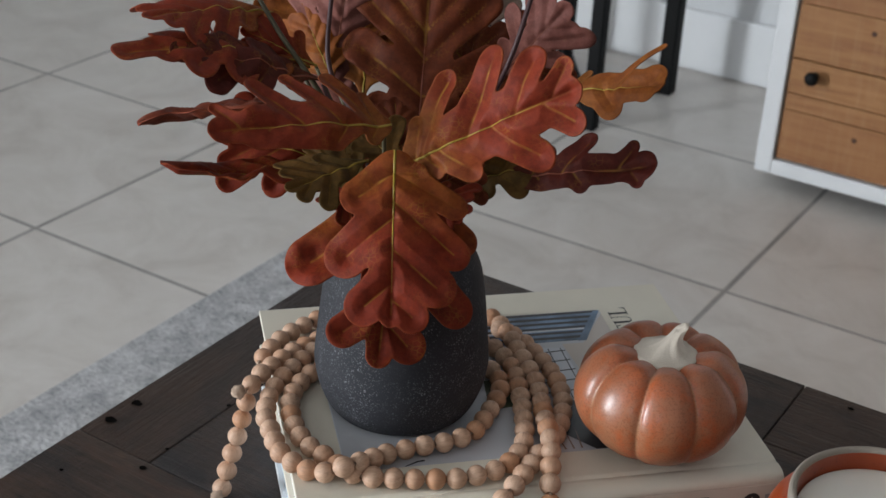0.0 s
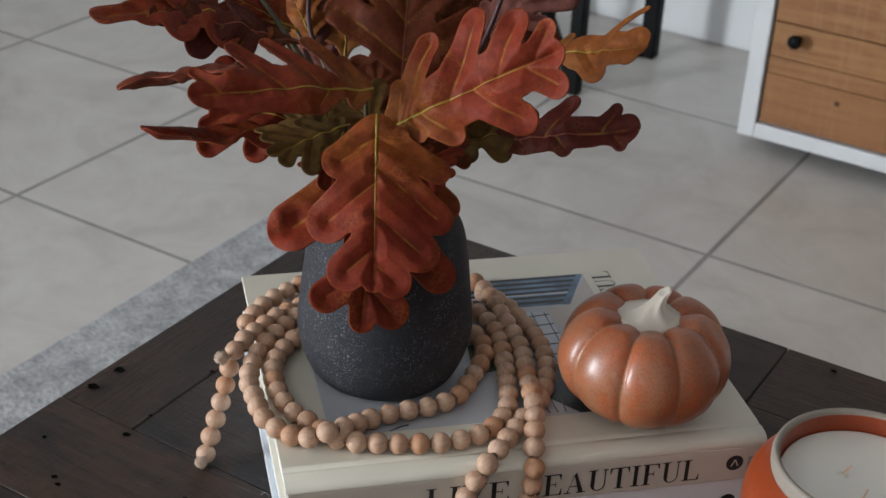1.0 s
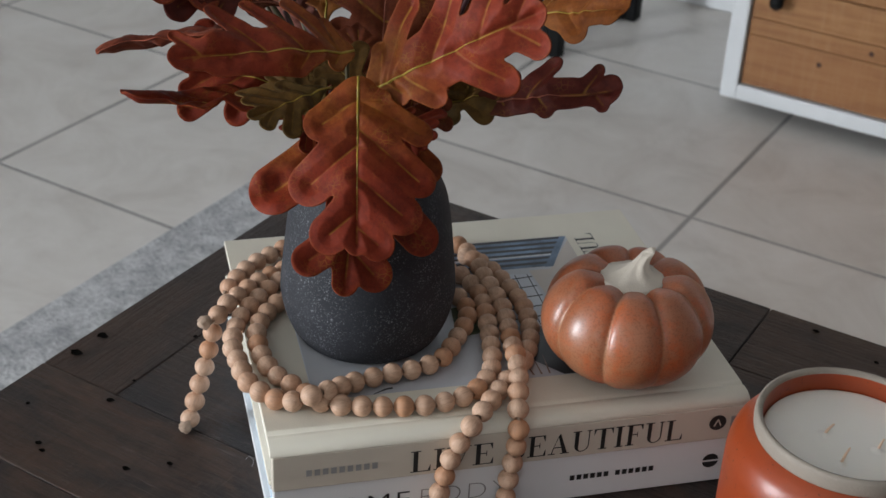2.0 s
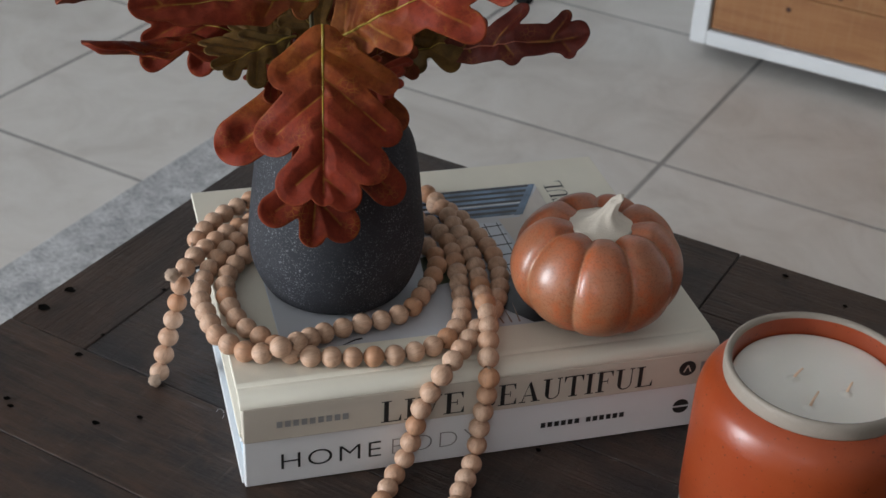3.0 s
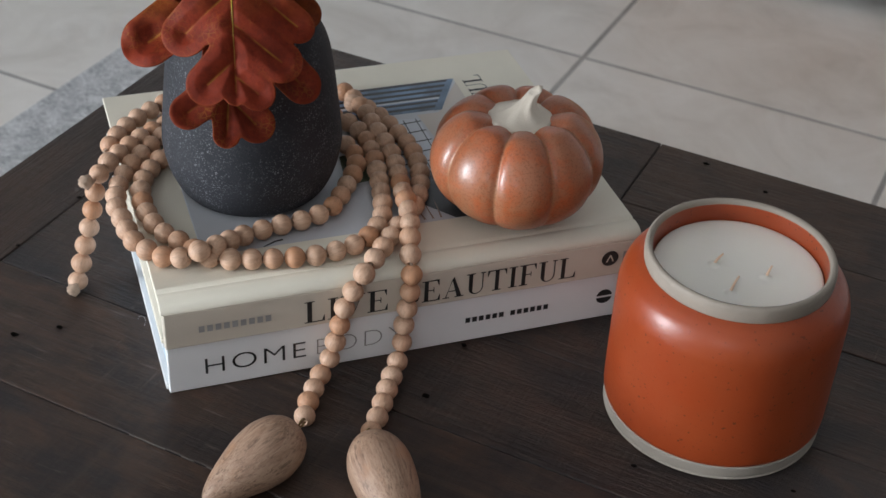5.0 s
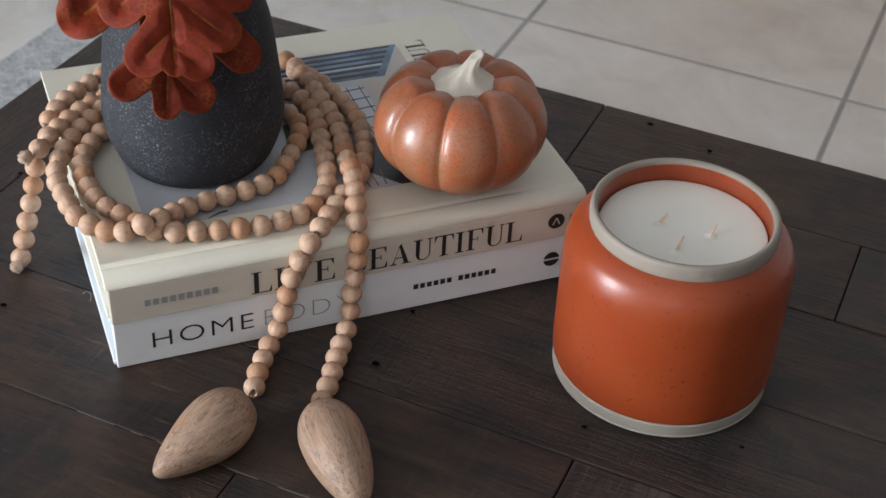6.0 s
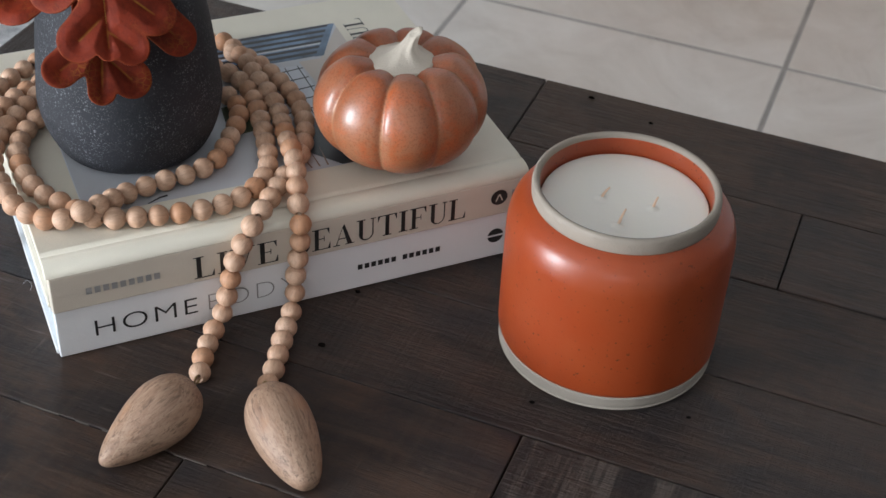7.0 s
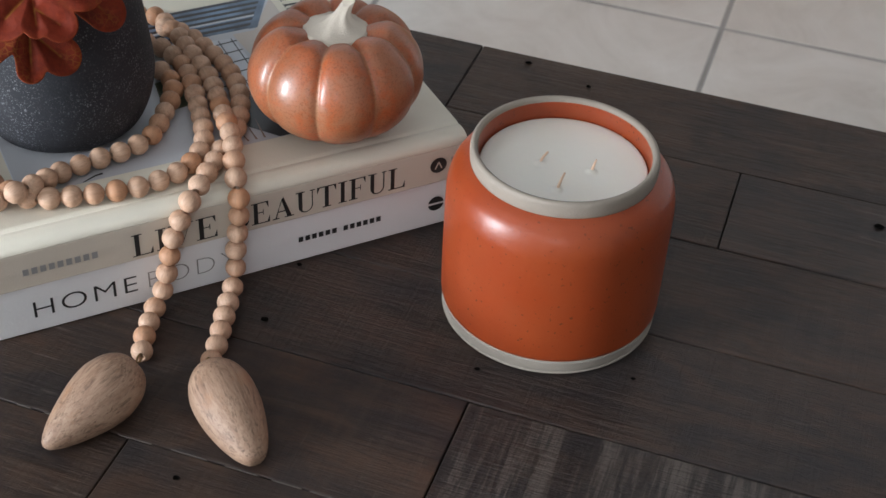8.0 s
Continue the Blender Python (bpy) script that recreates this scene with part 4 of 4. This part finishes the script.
        o = part("teardrop", lathe(prof, 64), DROP_WOOD, g, "large turned mango-wood teardrop end", m=aim(head, tip - head) @ pose(0, 0, 0, 0, 0, spin))
        return o

    drop((0.0580, -0.0672, 0.0190), (0.0020, -0.0928, 0.0060), 0, 40)
    drop((0.0922, -0.0825, 0.0186), (0.0955, -0.1470, 0.0080), 1, 200)
    for p in ((0.0622, -0.0590, 0.0150), (0.0945, -0.0745, 0.0135)):
        bm = tube([Vector((0.0024 * math.cos(k * math.pi / 6), 0, 0.0024 * math.sin(k * math.pi / 6))) for k in range(12)], 0.0006, 6)
        part("screw_eye", bm, BRASS, g, "small brass screw eye", m=pose(*p, 0, 0, 40))


garland()


def lint_thread():
    """A curl of pale thread left on the table."""
    line = spline([Vector(p) for p in ((-0.0074, 0.0708, 0.4404), (-0.0055, 0.0721, 0.4412), (-0.0037, 0.07, 0.4416), (-0.0032, 0.0665, 0.441), (-0.0046, 0.0635, 0.4403))], 6)
    ob = part("lint_thread", tube(line, 0.00006, 5), PAGES)
    tagged(ob, "tiny curled white thread lying on the dark table", "thread")


lint_thread()


# ---- oak leaves ----
LOBES = {  # place along the midrib, angle to it, reach, radius of the rounded end
    5: ((0.12, 74, 0.80, 0.068), (0.27, 62, 0.96, 0.080), (0.43, 53, 1.0, 0.082), (0.57, 46, 0.78, 0.074), (0.71, 40, 0.46, 0.060)),
    4: ((0.20, 62, 0.62, 0.070), (0.36, 54, 0.97, 0.088), (0.54, 46, 1.0, 0.088), (0.68, 40, 0.60, 0.072)),
    3: ((0.24, 60, 0.72, 0.085), (0.46, 50, 1.0, 0.105), (0.64, 42, 0.66, 0.088)),
    2: ((0.34, 58, 0.95, 0.11), (0.60, 46, 0.9, 0.105)),
}


# the showy leaves, lobe by lobe: along, across, radius, in lengths of the leaf
FRONT_LOBES = ((0.135, -0.166, 0.039), (0.248, -0.302, 0.085), (0.624, -0.378, 0.104), (0.915, -0.253, 0.092), (0.030, 0.201, 0.047), (0.265, 0.440, 0.062),
               (0.579, 0.445, 0.076), (0.801, 0.361, 0.092), (0.962, 0.203, 0.076))
BACK_LOBES = ((0.534, -0.514, 0.102), (0.852, -0.263, 0.067), (0.298, 0.429, 0.062), (0.673, 0.435, 0.074), (0.89, 0.214, 0.073), (0.254, -0.268, 0.049))
WEST_LOBES = ((0.287, -0.316, 0.037), (0.512, -0.313, 0.029), (0.704, -0.292, 0.041), (0.922, -0.152, 0.024), (0.106, 0.102, 0.037), (0.320, 0.124, 0.037), (0.689, 0.060, 0.041), (0.874, 0.034, 0.029), (0.089, -0.204, 0.029))
EAST_LOBES = ((0.112, 0.194, 0.043), (0.345, 0.334, 0.048), (0.625, 0.339, 0.058), (0.825, 0.248, 0.057), (0.952, 0.145, 0.036), (0.176, -0.119, 0.043), (0.341, -0.195, 0.048),
              (0.698, -0.272, 0.062), (0.908, -0.185, 0.051))
LOW_LOBES = ((0.606, 0.205, 0.048), (0.847, 0.135, 0.028), (0.585, -0.100, 0.042), (0.881, -0.100, 0.030), (0.383, 0.150, 0.044), (0.340, -0.060, 0.038))
FAN_LOBES = ((0.819, 0.403, 0.026), (0.575, -0.22, 0.095), (0.955, 0.123, 0.086), (0.2, 0.2, 0.036))


def smooth_step(x):
    x = np.clip(x, 0, 1)
    return x * x * (3 - 2 * x)


def leaf_surface(L, W, lobes, phase, arch, fold, seed):
    """A lobed oak leaf along x: rounded lobes that lean forward, puffed between sunken veins. lobes: a kind of LOBES, or (along, across, radius) of each lobe's end."""
    rng = random.Random(seed * 13 + 5)
    limbs = []
    own = not isinstance(lobes, int)
    W = max(abs(o[1]) for o in lobes) * L if own else min(W, 0.47 * L)
    body = min(0.145 * L, 0.42 * W) if own else max(0.070 * L, 0.38 * W)
    for x, y, r in lobes if own else ():
        start = min(max(0.03, x - abs(y) / math.tan(radians(50))), 0.80)
        way = Vector((x - start, y)).normalized()
        r *= 1.34
        limbs.append((start * L, 0.0, (x - way.x * r) * L, (y - way.y * r) * L, max(0.058, 1.2 * r) * L, r * L))
    for side in () if own else (1, -1):
        for x, angle, out, r in LOBES[lobes]:
            x += rng.uniform(-0.02, 0.02) + side * 0.018 * (phase - 0.3)
            angle = radians(angle + rng.uniform(-6, 6))
            r *= L * rng.uniform(0.88, 1.12)
            out = max(W * out * rng.uniform(0.86, 1.1) - r, 0.03 * L)
            run = min(out / math.sin(angle), (0.93 * L - r - x * L) / math.cos(angle))
            out = run * math.sin(angle)
            limbs.append((x * L, 0.0, x * L + run * math.cos(angle), side * out, 0.062 * L, r))
    limbs.append((0.62 * L, 0.0, (0.97 - 0.075) * L, 0.0, body * 0.8, 0.075 * L * rng.uniform(0.9, 1.1)))
    limbs.append((0.015 * L, 0.0, 0.34 * L, 0.0, 0.010 * L, body))
    limbs.append((0.34 * L, 0.0, 0.70 * L, 0.0, body, body * 0.9))

    def field(x, y):
        """Distance to the rim (negative inside) and to the nearest vein."""
        d, vein = None, np.full_like(x, 1.0)
        for k, (ax, ay, bx, by, ra, rb) in enumerate(limbs):
            ux, uy = bx - ax, by - ay
            h = np.clip(((x - ax) * ux + (y - ay) * uy) / (ux * ux + uy * uy), 0, 1)
            dist = np.hypot(x - ax - ux * h, y - ay - uy * h)
            e = dist - (ra + (rb - ra) * smooth_step(h))
            if k < len(limbs) - 2:
                vein = np.minimum(vein, dist)
            if d is None:
                d = e
            else:
                soft = 0.016 * L
                m = np.clip(0.5 + 0.5 * (d - e) / soft, 0, 1)
                d = d * (1 - m) + e * m - soft * m * (1 - m)
        return d, vein

    rows = 120 if own else 60
    step = L / rows
    nx, ny = rows + 8, int(2 * (W * 1.35) / step / 2) * 2 + 3
    gx = (np.arange(nx) - 1) * step
    gy = (np.arange(ny) - ny // 2) * step
    X, Y = np.meshgrid(gx, gy, indexing="ij")
    d, _ = field(X, Y)
    mid = field(X[:-1, :-1] + step / 2, Y[:-1, :-1] + step / 2)[0]
    keep = mid < 0.15 * step
    used = np.zeros_like(X, bool)
    used[:-1, :-1] |= keep
    used[1:, :-1] |= keep
    used[:-1, 1:] |= keep
    used[1:, 1:] |= keep
    rim = np.zeros_like(X, int)
    for sx, sy in ((0, 0), (1, 0), (0, 1), (1, 1)):
        rim[sx:nx - 1 + sx, sy:ny - 1 + sy] += keep
    rim = used & (rim < 4)
    for _ in range(4):  # draw the rim onto the outline
        d, _v = field(X, Y)
        e = 0.1 * step
        dx, dy = (field(X + e, Y)[0] - d) / e, (field(X, Y + e)[0] - d) / e
        n2 = np.maximum(dx * dx + dy * dy, 0.2)
        X = np.where(rim, X - d * dx / n2, X)
        Y = np.where(rim, Y - d * dy / n2, Y)
    d, vein = field(X, Y)
    inner = np.clip(-d, 0, None)
    tt = np.clip(X / L, 0, 1)
    twist, curl = rng.uniform(-0.35, 0.35), rng.uniform(0.10, 0.35)
    Z = 4 * arch * L * tt * (1 - tt)
    Z = Z + np.abs(Y) * math.tan(radians(fold)) - curl * (Y / W) ** 2 * W
    Z = Z + 0.036 * L * np.clip(vein / (0.075 * L), 0, 1) ** 0.8
    Z = Z - 0.010 * L * np.exp(-(Y / (0.018 * L)) ** 2)
    Z = Z + Y * np.sin(twist * (tt - 0.3)) * 1.2
    bm = bmesh.new()
    layers = {k: bm.verts.layers.float.new(k) for k in ("along", "rib", "edge")}
    verts = {}
    for i, j in zip(*np.nonzero(used)):
        x, y, z = float(X[i, j]), float(Y[i, j]), float(Z[i, j])
        z += 0.0040 * noise.noise(Vector((x * 38 + seed * 3.7, y * 38, seed)))
        z += 0.0030 * abs(y) / W * noise.noise(Vector((x * 85 + seed * 1.3, y * 85, 7.0)))
        v = bm.verts.new((x, y, z))
        v[layers["along"]], v[layers["rib"]] = float(tt[i, j]), float(vein[i, j]) / (0.09 * L)
        v[layers["edge"]] = 1 - min(1.0, float(inner[i, j]) / (0.085 * L))
        verts[i, j] = v
    for i, j in zip(*np.nonzero(keep)):
        bm.faces.new((verts[i, j], verts[i + 1, j], verts[i + 1, j + 1], verts[i, j + 1]))
    centre = ny // 2
    line = [verts[i, centre].co + Vector((0, 0, 0.0004)) for i in range(nx) if (i, centre) in verts]
    line = line[:int(len(line) * 0.78)]
    return bm, line


SEED = [0]


def oak_branch(colour_word, leaves, stems=()):
    """One artificial branch: a twig for each leaf out of the mouth of the vase."""
    neck = Vector((0.074, 0.108, COVER))
    b = thing("oak_branch", Matrix.Translation(neck), "artificial oak branch with " + colour_word + " autumn leaves", "oak branch", "oak branches in the vase")
    for green, *line in stems:
        part("stem", tube(spline([Vector(p) - neck for p in line], 8), 0.0019, 8, 0.0014), TWIG if green else DARK_TWIG, b, "olive-green stem" if green else "dark red stem")
    for kind, base, tip, width, arch, fold, normal, lobes, phase in leaves:
        SEED[0] += 1
        rng = random.Random(SEED[0] * 7)
        p, q = Vector(base) - neck, Vector(tip) - neck
        L = (q - p).length
        bm, mid = leaf_surface(L, width, lobes, phase, arch, fold, SEED[0])
        leaf = part("leaf", bm, LEAF[kind], b, LEAF_WORDS[kind] + " lobed oak leaf", m=aim_x(p, q - p, normal))
        thick = leaf.modifiers.new("thickness", "SOLIDIFY")
        thick.thickness, thick.offset = 0.0006, 0
        rib = tube(mid, 0.0008, 6, 0.0001)
        part("midrib", rib, MIDRIB if kind in ("red", "rust", "olive", "orange") else RED_RIB, leaf, "raised yellow midrib" if kind in ("red", "rust", "olive", "orange") else "raised red midrib")
        flat_way = Vector((p.x, p.y, 0))
        mouth = flat_way * min(1.0, 0.020 / max(flat_way.length, 1e-4)) + Vector((0, 0, 0.108))
        deep = Vector((-mouth.x * 0.4, -mouth.y * 0.4, 0.05))
        line = spline([deep, mouth, mouth.lerp(p, 0.5) + Vector((0, 0, 0.004)), p], 6)
        part("twig", tube(line, 0.0019, 8, 0.0011), TWIG if rng.random() < 0.5 else DARK_TWIG, b)


oak_branch("rust-red", [
    ('rust', (0.0584, 0.0698, 0.6797), (0.0490, 0.0184, 0.6064), 0.038, 0.03, -4, (-0.18, -0.84, 0.5), FRONT_LOBES, 0.0),
    ('rust', (0.0637, 0.0821, 0.6628), (0.0424, 0.0209, 0.5789), 0.046, 0.02, -3, (-0.18, -0.84, 0.5), BACK_LOBES, 0.4),
])
oak_branch("red and olive", [
    ('red', (0.0556, 0.0898, 0.6959), (-0.0452, 0.0659, 0.7067), 0.03, 0.06, -6, (-0.1, -0.75, 0.65), WEST_LOBES, 0.2),
    ('edge', (0.028, 0.157, 0.677), (-0.078, 0.115, 0.688), 0.026, 0.05, 10, (-0.25, 0.15, 0.96), 4, 0.5),
    ('rust', (0.048, 0.141, 0.647), (-0.068, 0.106, 0.669), 0.022, -0.02, 8, (-0.2, 0.05, 0.98), 4, 0.1),
    ('olive', (0.048, 0.096, 0.671), (-0.003, 0.069, 0.668), 0.024, 0.05, -5, (-0.3, -0.6, 0.75), 3, 0.3),
    ('rust', (0.052, 0.140, 0.646), (-0.033, 0.159, 0.667), 0.034, 0.05, -5, (-0.1, -0.75, 0.62), 4, 0.6),
])
oak_branch("red and maroon", [
    ('red', (0.0699, 0.0791, 0.6783), (0.1500, 0.0280, 0.7420), 0.037, 0.03, -4, (0.05, -0.8, 0.6), EAST_LOBES, 0.25),
    ('maroon', (0.1265, 0.1225, 0.6434), (0.2085, 0.0537, 0.6806), 0.023, 0.02, -4, (0.05, -0.75, 0.65), LOW_LOBES, 0.1),
    ('orange', (0.1702, 0.1267, 0.6954), (0.2112, 0.0707, 0.7219), 0.028, 0.02, -3, (0.0, -0.75, 0.66), FAN_LOBES, 0.5),
    ('olive', (0.102, 0.115, 0.640), (0.163, 0.108, 0.662), 0.02, 0.05, -6, (0.1, -0.3, 0.94), 3, 0.2),
])
oak_branch("brown and mauve", [
    ('brown', (0.084, 0.135, 0.648), (0.103, 0.202, 0.750), 0.05, -0.03, 6, (-0.18, -0.84, 0.5), 4, 0.35),
    ('brown', (0.112, 0.162, 0.649), (0.139, 0.216, 0.718), 0.04, 0.02, 4, (-0.18, -0.84, 0.5), 4, 0.8),
    ('mauve', (0.141, 0.172, 0.689), (0.174, 0.139, 0.748), 0.026, 0.05, -8, (0.0, -0.8, 0.55), 4, 0.6),
    ('taupe', (0.123, 0.212, 0.667), (0.147, 0.250, 0.729), 0.032, 0.05, 5, (-0.18, -0.84, 0.5), 4, 0.0),
    ('orange', (0.045, 0.195, 0.679), (0.027, 0.224, 0.724), 0.030, 0.05, -8, (-0.4, -0.75, 0.45), 4, 0.15),
    ('orange', (0.062, 0.190, 0.668), (0.070, 0.225, 0.742), 0.034, 0.05, -8, (-0.4, -0.75, 0.45), 4, 0.35),
    ('mauve', (0.044, 0.209, 0.675), (0.055, 0.211, 0.750), 0.038, 0.05, -8, (-0.1, -0.85, 0.5), 4, 0.45),
    ('orange', (0.048, 0.239, 0.671), (0.023, 0.271, 0.725), 0.036, 0.03, 5, (-0.18, -0.84, 0.5), 4, 0.7),
    ('mauve', (0.053, 0.188, 0.656), (0.036, 0.220, 0.704), 0.034, 0.03, -5, (-0.18, -0.84, 0.5), 4, 0.2),
    ('brown', (0.126, 0.177, 0.665), (0.188, 0.207, 0.701), 0.034, 0.03, 5, (-0.18, -0.84, 0.5), 4, 0.3),
    ('taupe', (0.080, 0.174, 0.634), (0.062, 0.200, 0.662), 0.026, 0.03, 5, (-0.18, -0.84, 0.5), 3, 0.5),
], [
    (0, (0.080, 0.121, 0.640), (0.060, 0.167, 0.661), (0.040, 0.189, 0.693), (0.043, 0.201, 0.743)),
    (0, (0.089, 0.119, 0.641), (0.122, 0.147, 0.670), (0.135, 0.128, 0.716), (0.150, 0.138, 0.757)),
])
oak_branch("brick-red", [
    ('red', (0.025, 0.176, 0.695), (-0.093, 0.130, 0.726), 0.025, 0.09, -16, (-0.05, -0.35, 0.93), 4, 0.0),
    ('maroon', (0.032, 0.163, 0.693), (-0.061, 0.140, 0.724), 0.022, 0.06, -8, (-0.1, -0.5, 0.85), 4, 0.5),
    ('red', (0.006, 0.199, 0.723), (-0.073, 0.155, 0.737), 0.028, 0.08, -14, (-0.1, -0.45, 0.88), 4, 0.3),
    ('rust', (0.030, 0.176, 0.699), (-0.016, 0.180, 0.723), 0.024, 0.04, -4, (-0.1, -0.7, 0.65), 4, 0.1),
], [
    (1, (0.068, 0.113, 0.643), (0.044, 0.151, 0.668), (0.022, 0.163, 0.702), (0.009, 0.176, 0.720), (-0.006, 0.196, 0.744)),
])
oak_branch("olive-green", [
    ('olive', (0.077, 0.099, 0.653), (0.051, 0.132, 0.678), 0.028, 0.04, -6, (-0.18, -0.84, 0.5), 3, 0.6),
    ('olive', (0.052, 0.099, 0.654), (0.014, 0.124, 0.673), 0.027, 0.04, -6, (-0.2, -0.7, 0.6), 3, 0.2),
    ('rust', (0.052, 0.089, 0.657), (0.019, 0.071, 0.656), 0.02, 0.03, -4, (-0.2, -0.5, 0.8), 2, 0.4),
    ('olive', (0.089, 0.101, 0.651), (0.124, 0.116, 0.678), 0.03, 0.04, -6, (0.2, -0.75, 0.6), 3, 0.1),
    ('brown', (0.070, 0.125, 0.646), (0.076, 0.163, 0.684), 0.034, 0.04, -6, (-0.18, -0.84, 0.5), 4, 0.1),
    ('olive', (0.064, 0.112, 0.652), (0.039, 0.142, 0.671), 0.026, 0.03, -6, (-0.18, -0.84, 0.5), 3, 0.9),
    ('brown', (0.076, 0.097, 0.648), (0.118, 0.101, 0.667), 0.028, 0.04, -5, (0.1, -0.75, 0.6), 3, 0.3),
    ('brown', (0.062, 0.099, 0.648), (0.035, 0.115, 0.660), 0.028, 0.04, -5, (-0.1, -0.75, 0.6), 3, 0.7),
    ('olive', (0.073, 0.103, 0.647), (0.099, 0.120, 0.672), 0.026, 0.03, -5, (-0.18, -0.84, 0.5), 3, 0.5),
    ('rust', (0.064, 0.090, 0.652), (0.044, 0.092, 0.660), 0.024, 0.02, -5, (-0.18, -0.84, 0.5), 2, 0.5),
    ('rust', (0.074, 0.084, 0.656), (0.102, 0.060, 0.655), 0.026, 0.03, -5, (0.1, -0.7, 0.7), 3, 0.5),
    ('maroon', (0.096, 0.119, 0.644), (0.154, 0.151, 0.675), 0.032, 0.03, -6, (-0.18, -0.84, 0.5), 4, 0.9),
])


# ---- floor tiles, the nearest laid singly ----
tile_mesh = None
for i in range(-7, 8):
    for j in range(-12, 3):
        u, v = U0 + (i + 0.5) * PITCH, V0 + (j + 0.5) * PITCH
        hw = PITCH / 2
        if u - hw < WEST or u + hw > EAST or v - hw < SOUTH or v - hw > NORTH - 0.02:
            continue
        if tile_mesh is None:
            g = 0.0036
            o = part("tile", box(-hw + g, hw - g, -hw + g, hw - g, -0.004, 0.0, bevel=0.0003, segments=1), TILE, floor, smooth=False, m=pose(u, v, 0))
            tile_mesh = o.data
        else:
            o = new("tile", tile_mesh)
            o.parent, o.matrix_basis = floor, pose(u, v, 0, 0, 0, 90 * ((i * 7 + j * 3) % 4))
